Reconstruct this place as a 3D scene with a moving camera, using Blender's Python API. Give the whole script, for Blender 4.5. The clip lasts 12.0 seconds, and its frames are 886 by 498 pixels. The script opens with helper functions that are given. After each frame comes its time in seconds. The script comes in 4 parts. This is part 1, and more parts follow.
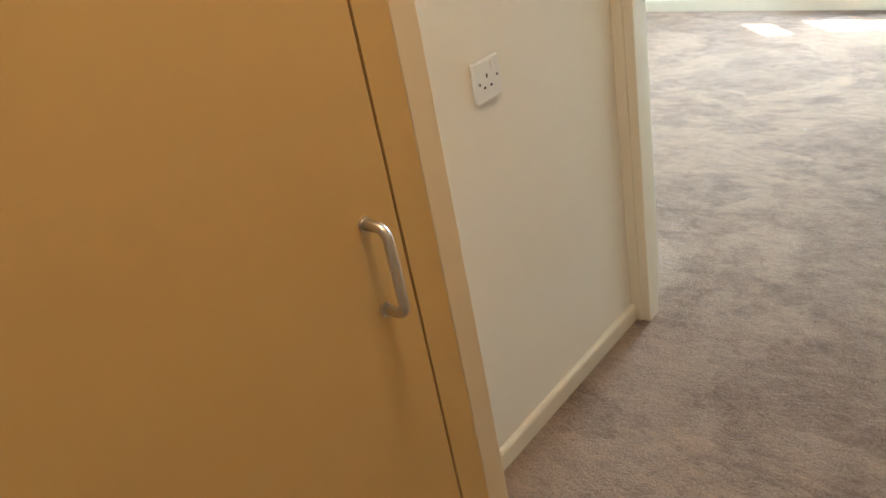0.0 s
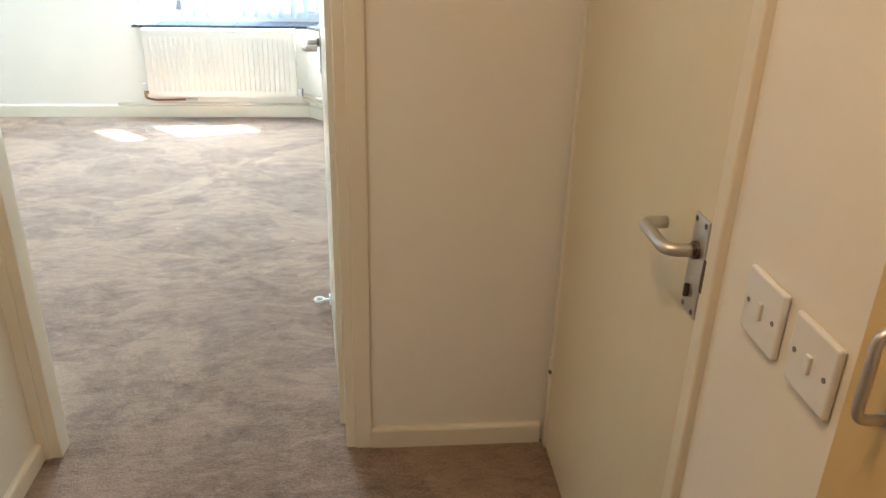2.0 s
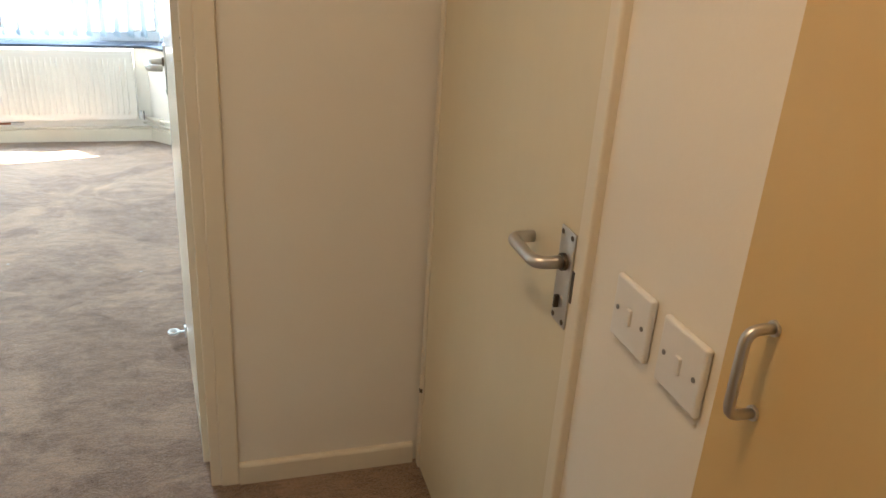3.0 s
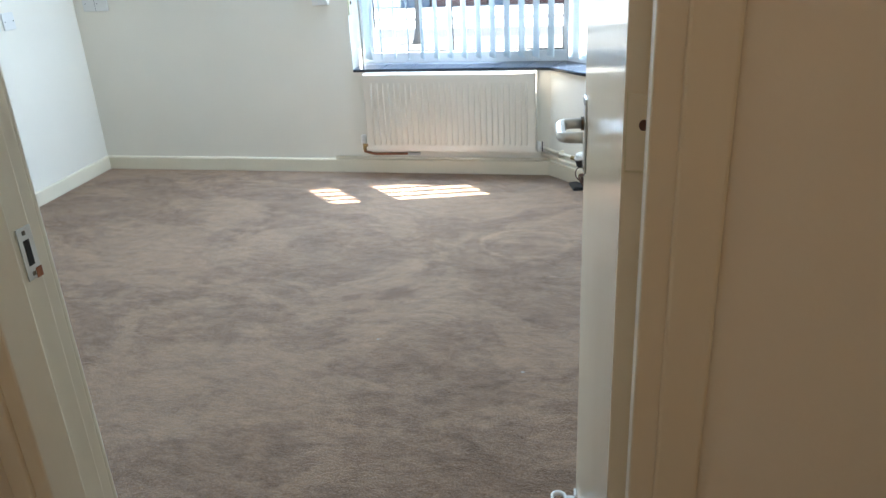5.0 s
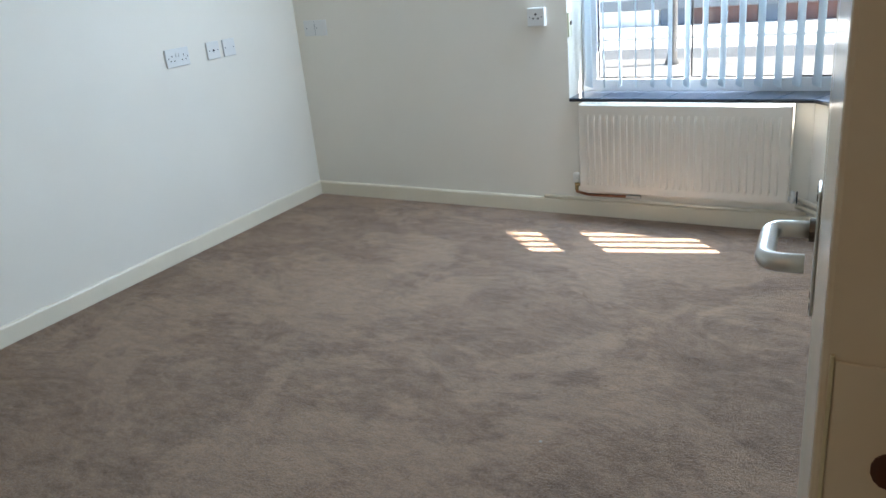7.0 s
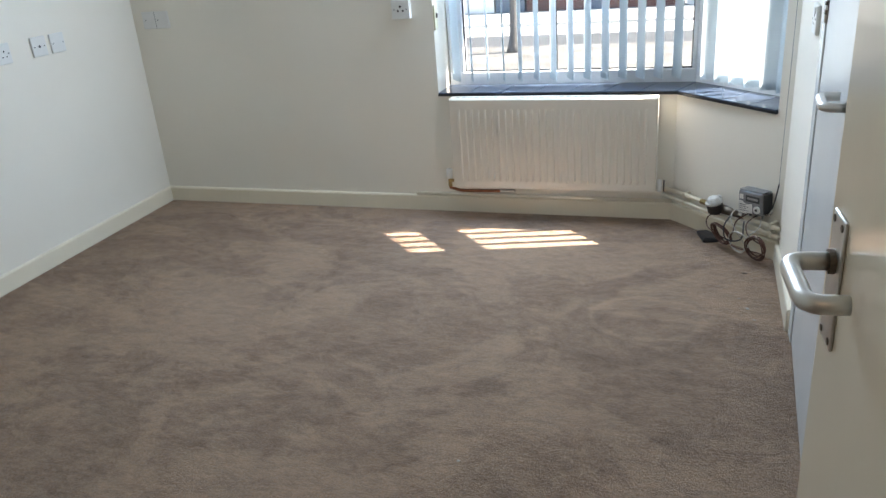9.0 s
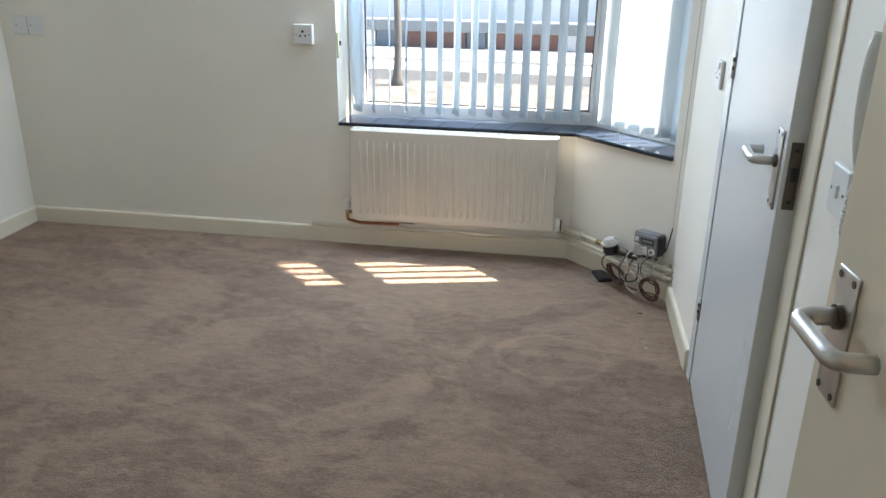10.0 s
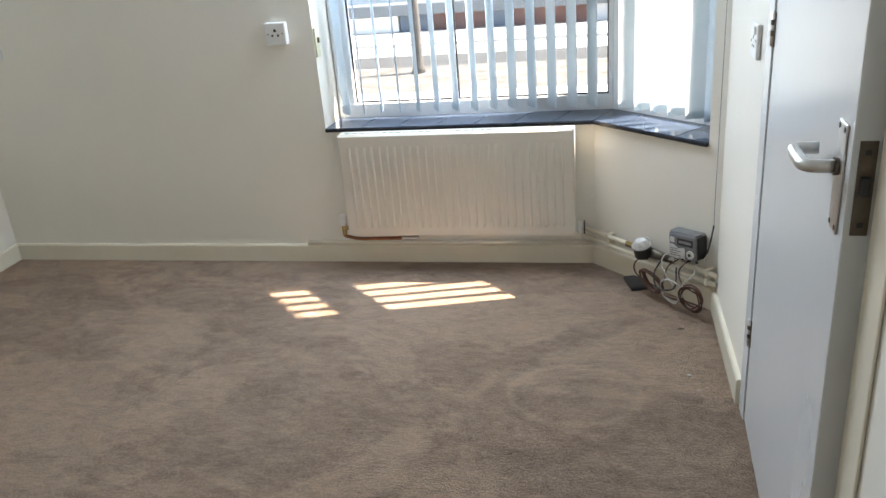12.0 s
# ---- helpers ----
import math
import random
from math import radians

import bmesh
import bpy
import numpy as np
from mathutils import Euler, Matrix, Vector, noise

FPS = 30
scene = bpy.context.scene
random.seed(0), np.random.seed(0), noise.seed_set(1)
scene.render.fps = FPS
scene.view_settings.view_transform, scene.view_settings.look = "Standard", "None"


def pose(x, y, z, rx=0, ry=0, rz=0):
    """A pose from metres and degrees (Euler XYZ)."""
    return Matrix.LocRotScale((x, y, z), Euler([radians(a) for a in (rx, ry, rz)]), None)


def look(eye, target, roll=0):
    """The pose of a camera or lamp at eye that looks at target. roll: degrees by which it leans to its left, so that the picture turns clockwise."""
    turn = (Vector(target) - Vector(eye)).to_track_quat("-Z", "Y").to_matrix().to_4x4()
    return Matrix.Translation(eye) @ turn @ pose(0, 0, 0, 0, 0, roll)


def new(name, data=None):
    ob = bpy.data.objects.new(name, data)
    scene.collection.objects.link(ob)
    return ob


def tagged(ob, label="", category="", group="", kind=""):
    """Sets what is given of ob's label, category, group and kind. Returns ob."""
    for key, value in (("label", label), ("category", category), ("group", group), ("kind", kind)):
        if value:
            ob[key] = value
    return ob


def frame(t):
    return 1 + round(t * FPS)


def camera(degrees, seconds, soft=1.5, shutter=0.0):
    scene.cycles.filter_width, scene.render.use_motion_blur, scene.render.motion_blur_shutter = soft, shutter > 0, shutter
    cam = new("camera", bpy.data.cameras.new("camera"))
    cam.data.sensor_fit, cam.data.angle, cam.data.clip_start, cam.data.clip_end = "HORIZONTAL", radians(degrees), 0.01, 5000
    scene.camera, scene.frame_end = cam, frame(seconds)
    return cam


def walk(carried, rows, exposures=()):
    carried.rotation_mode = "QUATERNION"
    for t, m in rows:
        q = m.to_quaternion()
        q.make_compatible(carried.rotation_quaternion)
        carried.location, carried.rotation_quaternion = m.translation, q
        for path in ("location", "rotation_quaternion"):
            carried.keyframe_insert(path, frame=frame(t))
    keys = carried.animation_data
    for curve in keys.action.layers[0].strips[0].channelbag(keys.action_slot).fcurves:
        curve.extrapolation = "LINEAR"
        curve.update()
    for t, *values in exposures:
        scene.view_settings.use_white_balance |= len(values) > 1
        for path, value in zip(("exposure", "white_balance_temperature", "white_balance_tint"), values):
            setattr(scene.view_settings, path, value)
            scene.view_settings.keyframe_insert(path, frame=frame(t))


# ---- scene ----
cam = camera(59.74, 12.0, soft=1.5)
ROWS = [
    (0.0, -0.080, 0.018, 1.389, 61.35, 10.04, 38.88),
    (0.5, -0.002, 0.019, 1.402, 61.90, 6.77, 36.42),
    (1.0, -0.001, 0.020, 1.414, 62.33, 3.34, 24.53),
    (1.5, -0.107, 0.022, 1.411, 63.58, 0.60, 8.09),
    (2.0, -0.147, 0.038, 1.405, 65.08, -1.39, -4.98),
    (2.5, -0.167, 0.013, 1.404, 66.92, -3.64, -14.99),
    (2.7, -0.169, 0.018, 1.403, 67.25, -3.65, -17.53),
    (4.5, -0.195, 0.729, 1.345, 65.32, 1.45, 9.28),
    (5.0, -0.271, 1.056, 1.339, 66.78, 2.76, 11.39),
    (5.5, -0.283, 1.372, 1.303, 62.45, 3.59, 19.05),
    (6.0, -0.278, 1.583, 1.309, 62.78, 4.12, 27.34),
    (6.5, -0.302, 1.611, 1.315, 67.48, 4.73, 28.78),
    (6.7, -0.243, 1.629, 1.299, 69.25, 4.67, 29.55),
    (8.3, -0.234, 1.662, 1.266, 68.81, 6.47, 30.56),
    (8.5, -0.305, 1.705, 1.307, 68.06, 7.07, 25.69),
    (9.0, -0.449, 1.716, 1.315, 67.38, 4.26, 17.89),
    (9.5, -0.533, 1.785, 1.292, 66.99, 0.36, 16.63),
    (10.0, -0.607, 1.753, 1.306, 69.41, -0.82, 9.29),
    (10.5, -0.668, 1.707, 1.311, 69.65, 0.27, 4.91),
    (11.0, -0.650, 1.767, 1.289, 68.46, 1.23, 4.85),
    (11.5, -0.585, 1.981, 1.264, 67.81, 2.40, 7.23),
    (12.0, -0.500, 2.217, 1.279, 68.10, 4.48, 11.37),
]
EXPOSURES = [(0.0, 4.43, 6350, 7), (1.0, 4.45, 6350, 7), (2.5, 4.2, 6350, 8), (4.5, 3.55, 6200, 9), (5.0, 3.2, 6150, 8.5), (5.5, 3.2, 6050, 8.5), (6.0, 3.08, 6150, 10),
             (6.5, 2.82, 6200, 10.5), (8.5, 2.55, 6550, 12), (10.0, 2.5, 6750, 12.5), (12.0, 2.55, 7050, 14)]
walk(cam, [(t, pose(x, y, z, rx, ry, rz)) for t, x, y, z, rx, ry, rz in ROWS], EXPOSURES)

# ---- world, sun, lamps ----
SUN_ELEVATION = radians(49.1)
SUN_FROM = Vector((math.cos(SUN_ELEVATION) * 0.969, math.cos(SUN_ELEVATION) * 0.247, math.sin(SUN_ELEVATION)))
world = bpy.data.worlds.new("sky")
scene.world = world
world.use_nodes = True
sky = world.node_tree.nodes.new("ShaderNodeTexSky")
sky.sky_type = "NISHITA"
sky.sun_disc = False
sky.sun_elevation = SUN_ELEVATION
sky.sun_rotation = math.atan2(SUN_FROM.x, SUN_FROM.y)
world.node_tree.links.new(sky.outputs[0], world.node_tree.nodes["Background"].inputs[0])
world.node_tree.nodes["Background"].inputs[1].default_value = 0.10


def lamp(name, kind, m, energy, color, **settings):
    data = bpy.data.lights.new(name, kind)
    data.energy, data.color = energy, color
    if kind == "SUN":
        data.angle = settings["angle"]
    elif kind == "AREA":
        data.shape = settings.get("shape", "RECTANGLE")
        data.size = settings["size"]
        data.size_y = settings.get("size_y", settings["size"])
    else:
        data.shadow_soft_size = settings["size"]
    ob = new(name, data)
    ob.matrix_world = m
    return ob


lamp("sun", "SUN", look(SUN_FROM * 30, (0, 0, 0)), 5.0, (1.0, 0.94, 0.84), angle=radians(0.5))
# added unseen area lamp, stands in for daylight by the bay window's upper half
lamp("window_fill_light", "AREA", look((-1.18, 5.22, 1.70), (-2.2, 3.0, 0.25)), 11.3, (0.61, 0.79, 1.0), size=0.8, size_y=0.7)
# added warm fill light that brightens the hall from the ceiling
lamp("hall_fill_light", "AREA", pose(-0.36, 0.50, 2.295, 0, 0, 0), 0.52, (1.0, 0.69, 0.42), shape="DISK", size=0.28)


# ---- materials ----
def material(name, color, rough=0.5, metal=0.0, vary=0.06, scale=6.0, fine=90.0, bump=0.1, tint=None, rough_vary=0.08,
             transmission=0.0, coat=0.0, distance=0.002, per_object=0.0, sheen=0.0, stretch=(1, 1, 1)):
    """A painted, plastic or metal surface: two scales of variation in colour and gloss, and a fine relief."""
    mat = bpy.data.materials.new(name)
    mat.use_nodes = True
    tree = mat.node_tree
    bsdf = tree.nodes["Principled BSDF"]
    coord = tree.nodes.new("ShaderNodeTexCoord")
    mapping = tree.nodes.new("ShaderNodeMapping")
    mapping.inputs["Scale"].default_value = stretch
    tree.links.new(coord.outputs["Object"], mapping.inputs[0])
    large = tree.nodes.new("ShaderNodeTexNoise")
    large.inputs["Scale"].default_value = scale
    large.inputs["Detail"].default_value = 5
    small = tree.nodes.new("ShaderNodeTexNoise")
    small.inputs["Scale"].default_value = fine
    small.inputs["Detail"].default_value = 3
    for node in (large, small):
        tree.links.new(mapping.outputs[0], node.inputs["Vector"])
    mix = tree.nodes.new("ShaderNodeMix")
    mix.data_type = "RGBA"
    second = tint or [c * (1 - 2.2 * vary) for c in color]
    mix.inputs["A"].default_value = (*color, 1)
    mix.inputs["B"].default_value = (*second, 1)
    blend = tree.nodes.new("ShaderNodeMath")
    blend.operation = "MULTIPLY_ADD"
    blend.inputs[1].default_value = 0.35
    tree.links.new(small.outputs[0], blend.inputs[0])
    ramp = tree.nodes.new("ShaderNodeMapRange")
    ramp.inputs[1].default_value, ramp.inputs[2].default_value = 0.35, 0.7
    ramp.inputs[3].default_value, ramp.inputs[4].default_value = -0.1, 0.75
    tree.links.new(large.outputs[0], ramp.inputs[0])
    tree.links.new(ramp.outputs[0], blend.inputs[2])
    tree.links.new(blend.outputs[0], mix.inputs["Factor"])
    out = mix.outputs["Result"]
    if per_object:
        info = tree.nodes.new("ShaderNodeObjectInfo")
        hue = tree.nodes.new("ShaderNodeHueSaturation")
        span = tree.nodes.new("ShaderNodeMapRange")
        span.inputs[3].default_value, span.inputs[4].default_value = 1 - per_object, 1 + per_object
        tree.links.new(info.outputs["Random"], span.inputs[0])
        tree.links.new(span.outputs[0], hue.inputs["Value"])
        tree.links.new(out, hue.inputs["Color"])
        out = hue.outputs[0]
    tree.links.new(out, bsdf.inputs["Base Color"])
    gloss = tree.nodes.new("ShaderNodeMapRange")
    gloss.inputs[3].default_value, gloss.inputs[4].default_value = max(0.02, rough - rough_vary), min(1, rough + rough_vary)
    tree.links.new(large.outputs[0], gloss.inputs[0])
    tree.links.new(gloss.outputs[0], bsdf.inputs["Roughness"])
    bsdf.inputs["Metallic"].default_value = metal
    bsdf.inputs["Transmission Weight"].default_value = transmission
    bsdf.inputs["Coat Weight"].default_value = coat
    bsdf.inputs["Sheen Weight"].default_value = sheen
    if bump:
        relief = tree.nodes.new("ShaderNodeBump")
        relief.inputs["Strength"].default_value = bump
        relief.inputs["Distance"].default_value = distance
        tree.links.new(small.outputs[0], relief.inputs["Height"])
        tree.links.new(relief.outputs[0], bsdf.inputs["Normal"])
    return mat


def carpet_material():
    """Cut-pile carpet: brown-grey tufts, with lighter and darker patches where the pile lies differently."""
    mat = bpy.data.materials.new("carpet_pile")
    mat.use_nodes = True
    tree = mat.node_tree
    bsdf = tree.nodes["Principled BSDF"]
    coord = tree.nodes.new("ShaderNodeTexCoord")

    def noise_node(scale, detail, rough=0.5, stretch=(1, 1, 1), turn=0.0, distortion=0.0):
        mapping = tree.nodes.new("ShaderNodeMapping")
        mapping.inputs["Scale"].default_value = stretch
        mapping.inputs["Rotation"].default_value = (0, 0, turn)
        tree.links.new(coord.outputs["Object"], mapping.inputs[0])
        node = tree.nodes.new("ShaderNodeTexNoise")
        node.inputs["Scale"].default_value = scale
        node.inputs["Detail"].default_value = detail
        node.inputs["Roughness"].default_value = rough
        node.inputs["Distortion"].default_value = distortion
        tree.links.new(mapping.outputs[0], node.inputs["Vector"])
        return node

    patches = noise_node(1.5, 7, 0.62, (1.0, 1.15, 1), 0.5, 0.6)
    strokes = noise_node(5.0, 10, 0.80, (0.8, 1.35, 1), -0.6, 0.5)
    tufts = noise_node(150, 4, 0.75)
    fibres = noise_node(520, 2, 0.6)
    clumps = noise_node(24, 6, 0.74, (0.65, 1.5, 1), 0.4, 0.8)
    lay = tree.nodes.new("ShaderNodeMapRange")
    lay.interpolation_type = "SMOOTHSTEP"
    lay.inputs[1].default_value, lay.inputs[2].default_value = 0.475, 0.525
    lay.inputs[3].default_value, lay.inputs[4].default_value = 0.34, 0.66
    tree.links.new(patches.outputs[0], lay.inputs[0])
    total = None
    for node, weight in ((lay, 0.15), (strokes, 0.29), (clumps, 0.27), (tufts, 0.40), (fibres, 0.20)):
        step = tree.nodes.new("ShaderNodeMath")
        step.operation = "MULTIPLY_ADD"
        step.inputs[1].default_value = weight
        tree.links.new(node.outputs[0], step.inputs[0])
        if total:
            tree.links.new(total.outputs[0], step.inputs[2])
        else:
            step.inputs[2].default_value = 0.0
        total = step
    # a looping stroke brushed into the pile by a vacuum cleaner, near the side door
    place = tree.nodes.new("ShaderNodeMapping")
    place.inputs["Location"].default_value = (0.60 / 0.19, -4.20 / 0.16, 0)
    place.inputs["Scale"].default_value = (1 / 0.19, 1 / 0.16, 0)
    tree.links.new(coord.outputs["Object"], place.inputs[0])
    reach = tree.nodes.new("ShaderNodeVectorMath")
    reach.operation = "LENGTH"
    tree.links.new(place.outputs[0], reach.inputs[0])
    loop = tree.nodes.new("ShaderNodeMath")
    loop.operation = "MULTIPLY_ADD"
    loop.inputs[1].default_value = 0.22
    tree.links.new(strokes.outputs[0], loop.inputs[0])
    tree.links.new(reach.outputs["Value"], loop.inputs[2])
    ring = tree.nodes.new("ShaderNodeMath")
    ring.operation = "SUBTRACT"
    ring.inputs[1].default_value = 1.11
    tree.links.new(loop.outputs[0], ring.inputs[0])
    away = tree.nodes.new("ShaderNodeMath")
    away.operation = "ABSOLUTE"
    tree.links.new(ring.outputs[0], away.inputs[0])
    brushed = tree.nodes.new("ShaderNodeMapRange")
    brushed.interpolation_type = "SMOOTHSTEP"
    brushed.inputs[1].default_value, brushed.inputs[2].default_value = 0.0, 0.14
    brushed.inputs[3].default_value, brushed.inputs[4].default_value = 0.045, 0.0
    tree.links.new(away.outputs[0], brushed.inputs[0])
    step = tree.nodes.new("ShaderNodeMath")
    step.operation = "ADD"
    tree.links.new(total.outputs[0], step.inputs[0])
    tree.links.new(brushed.outputs[0], step.inputs[1])
    total = step
    ramp = tree.nodes.new("ShaderNodeValToRGB")
    ramp.color_ramp.elements[0].position, ramp.color_ramp.elements[0].color = 0.545, (0.165, 0.083, 0.041, 1)
    ramp.color_ramp.elements[1].position, ramp.color_ramp.elements[1].color = 0.735, (0.640, 0.420, 0.265, 1)
    tree.links.new(total.outputs[0], ramp.inputs[0])
    tree.links.new(ramp.outputs[0], bsdf.inputs["Base Color"])
    bsdf.inputs["Roughness"].default_value = 0.93
    bsdf.inputs["Specular IOR Level"].default_value = 0.2
    bsdf.inputs["Sheen Weight"].default_value = 0.42
    bsdf.inputs["Sheen Tint"].default_value = (1.0, 0.91, 0.86, 1)
    bsdf.inputs["Sheen Roughness"].default_value = 0.36
    height = tree.nodes.new("ShaderNodeMath")
    height.operation = "MULTIPLY_ADD"
    height.inputs[1].default_value = 0.45
    tree.links.new(fibres.outputs[0], height.inputs[0])
    tree.links.new(tufts.outputs[0], height.inputs[2])
    coarse = tree.nodes.new("ShaderNodeMath")
    coarse.operation = "MULTIPLY_ADD"
    coarse.inputs[1].default_value = 0.9
    lumps = noise_node(88, 4, 0.65, (0.8, 1.2, 1), 0.3)
    tree.links.new(lumps.outputs[0], coarse.inputs[0])
    tree.links.new(height.outputs[0], coarse.inputs[2])
    relief = tree.nodes.new("ShaderNodeBump")
    relief.inputs["Strength"].default_value = 1.0
    relief.inputs["Distance"].default_value = 0.020
    tree.links.new(coarse.outputs[0], relief.inputs["Height"])
    tree.links.new(relief.outputs[0], bsdf.inputs["Normal"])
    return mat


def slat_material():
    """Thin woven blind fabric that lets some light through."""
    mat = material("blind_fabric", (0.68, 0.74, 0.78), 0.75, vary=0.03, scale=9, fine=600, bump=0.15, distance=0.0006)
    tree = mat.node_tree
    bsdf = tree.nodes["Principled BSDF"]
    sheer = tree.nodes.new("ShaderNodeBsdfTranslucent")
    sheer.inputs[0].default_value = (0.78, 0.85, 0.89, 1)
    mix = tree.nodes.new("ShaderNodeMixShader")
    mix.inputs[0].default_value = 0.52
    tree.links.new(bsdf.outputs[0], mix.inputs[1])
    tree.links.new(sheer.outputs[0], mix.inputs[2])
    tree.links.new(mix.outputs[0], tree.nodes["Material Output"].inputs[0])
    return mat


def glass_material():
    mat = bpy.data.materials.new("window_glass")
    mat.use_nodes = True
    tree = mat.node_tree
    tree.nodes.remove(tree.nodes["Principled BSDF"])
    clear = tree.nodes.new("ShaderNodeBsdfTransparent")
    clear.inputs[0].default_value = (0.96, 0.98, 0.97, 1)
    shine = tree.nodes.new("ShaderNodeBsdfGlossy")
    shine.inputs["Roughness"].default_value = 0.02
    fresnel = tree.nodes.new("ShaderNodeFresnel")
    mix = tree.nodes.new("ShaderNodeMixShader")
    tree.links.new(fresnel.outputs[0], mix.inputs[0])
    tree.links.new(clear.outputs[0], mix.inputs[1])
    tree.links.new(shine.outputs[0], mix.inputs[2])
    tree.links.new(mix.outputs[0], tree.nodes["Material Output"].inputs[0])
    return mat


CARPET = carpet_material()
WALL_PAINT = material("matt_white_wall_paint", (0.84, 0.79, 0.695), 0.72, vary=0.025, scale=1.6, fine=140, bump=0.22, distance=0.0012)
CEILING_PAINT = material("white_ceiling_paint", (0.82, 0.82, 0.80), 0.85, vary=0.03, scale=2, fine=60, bump=0.3)
WOOD_PAINT = material("cream_gloss_woodwork", (0.81, 0.735, 0.59), 0.32, vary=0.04, scale=3, fine=70, bump=0.06, stretch=(1, 1, 0.25))
WHITE_GLOSS = material("white_gloss_woodwork", (0.69, 0.69, 0.68), 0.24, vary=0.03, scale=2.4, fine=45, bump=0.05, stretch=(1, 1, 0.3))
OFF_WHITE_GLOSS = material("off_white_gloss_woodwork", (0.79, 0.69, 0.53), 0.17, vary=0.03, scale=2.4, fine=45, bump=0.03, rough_vary=0.05, stretch=(1, 1, 0.3))
DOOR_CREAM = material("cream_satin_door_paint", (0.76, 0.67, 0.48), 0.42, vary=0.05, scale=1.5, fine=35, bump=0.06, stretch=(1, 1, 0.3))
CUPBOARD_PAINT = material("buff_satin_cupboard_paint", (0.66, 0.475, 0.215), 0.46, vary=0.05, scale=1.2, fine=40, bump=0.06, stretch=(1, 1, 0.3))
SATIN_STEEL = material("satin_aluminium", (0.66, 0.64, 0.61), 0.40, 1.0, vary=0.06, scale=20, fine=300, bump=0.05, distance=0.0004)
BRONZE = material("tarnished_bronze_lock_case", (0.17, 0.14, 0.11), 0.42, 0.9, vary=0.2, scale=30, fine=300)
# near-black colour that paints the shade inside holes, slots and gaps
HOLE_SHADE = material("painted_hole_shade", (0.02, 0.018, 0.016), 0.7, vary=0.1, scale=20)
WHITE_PLASTIC = material("white_moulded_plastic", (0.78, 0.77, 0.74), 0.30, vary=0.03, scale=14, fine=200, bump=0.03)
GREY_PLASTIC = material("grey_moulded_plastic", (0.20, 0.20, 0.20), 0.36, vary=0.08, scale=25, fine=200, bump=0.05)
SMOKED_PLASTIC = material("smoky_grey_meter_cover", (0.21, 0.21, 0.22), 0.16, vary=0.1, scale=30, fine=200, bump=0.02, coat=0.4)
PALE_LABEL = material("pale_printed_label", (0.68, 0.66, 0.62), 0.5, vary=0.08, scale=60, fine=300, bump=0.0)
INK = material("grey_print", (0.14, 0.14, 0.14), 0.6, vary=0.1, bump=0.0)
LCD = material("dark_display", (0.055, 0.058, 0.06), 0.12, vary=0.08, scale=40, bump=0.0)
BLACK_PLASTIC = material("black_plastic", (0.022, 0.021, 0.022), 0.38, vary=0.2, scale=30, fine=200, bump=0.08)
COPPER = material("dull_copper", (0.42, 0.17, 0.09), 0.34, 1.0, vary=0.25, scale=30, fine=200, bump=0.08)
BRASS = material("dull_brass", (0.42, 0.31, 0.14), 0.36, 1.0, vary=0.2, scale=40, fine=200)
RADIATOR_ENAMEL = material("white_radiator_enamel", (0.74, 0.685, 0.60), 0.33, vary=0.035, scale=5, fine=220, bump=0.05, distance=0.0008)
SILL_TILE = material("blue_black_quarry_tile", (0.060, 0.085, 0.135), 0.13, vary=0.18, scale=14, fine=120, bump=0.08)
SILL_EDGE = material("black_tile_edge", (0.012, 0.014, 0.020), 0.3, vary=0.2, scale=20)
UPVC = material("white_window_plastic", (0.82, 0.84, 0.86), 0.28, vary=0.02, scale=6, fine=100, bump=0.02)
GASKET = material("black_rubber_gasket", (0.015, 0.015, 0.016), 0.6, vary=0.1)
BLIND = slat_material()
GLASS = glass_material()
CREAM_PLASTIC = material("yellowed_cream_plastic", (0.72, 0.68, 0.48), 0.4, vary=0.06, scale=20)
BROWN_WIRE = material("brown_wire_sheath", (0.10, 0.036, 0.020), 0.42, vary=0.15, scale=40)
WHITE_WIRE = material("white_wire_sheath", (0.56, 0.52, 0.46), 0.42, vary=0.08, scale=40)
DEBRIS = material("white_plaster_crumbs", (0.74, 0.72, 0.68), 0.8, vary=0.1, scale=60)
LAMP_GLASS = material("opal_lamp_glass", (0.85, 0.80, 0.70), 0.3, vary=0.03)


# ---- building blocks ----
def part(name, bm, mat, parent=None, label="", smooth=False):
    """Links a bmesh as one mesh object under a thing or a part."""
    mesh = bpy.data.meshes.new(name)
    bmesh.ops.recalc_face_normals(bm, faces=bm.faces[:])
    bm.to_mesh(mesh)
    bm.free()
    mesh.materials.append(mat)
    if smooth:
        for poly in mesh.polygons:
            poly.use_smooth = True
    ob = new(name, mesh)
    if parent:
        ob.parent = parent
    if label:
        ob["label"] = label
    return ob


def thing(name, m, label, category, group="", kind=""):
    ob = new(name)
    ob.empty_display_size = 0.05
    ob.matrix_world = m
    return tagged(ob, label, category, group, kind)


def box(x0, x1, y0, y1, z0, z1, bevel=0.0, segments=2, bm=None):
    """A box between two corners, with rounded edges where bevel is given; adds to bm if there is one."""
    own = bmesh.new()
    bmesh.ops.create_cube(own, size=1)
    for v in own.verts:
        v.co = Vector((x0 + (v.co.x + 0.5) * (x1 - x0), y0 + (v.co.y + 0.5) * (y1 - y0), z0 + (v.co.z + 0.5) * (z1 - z0)))
    if bevel:
        bmesh.ops.bevel(own, geom=own.edges[:], offset=bevel, segments=segments, profile=0.5, affect="EDGES", clamp_overlap=True)
    return joined(bm, own)


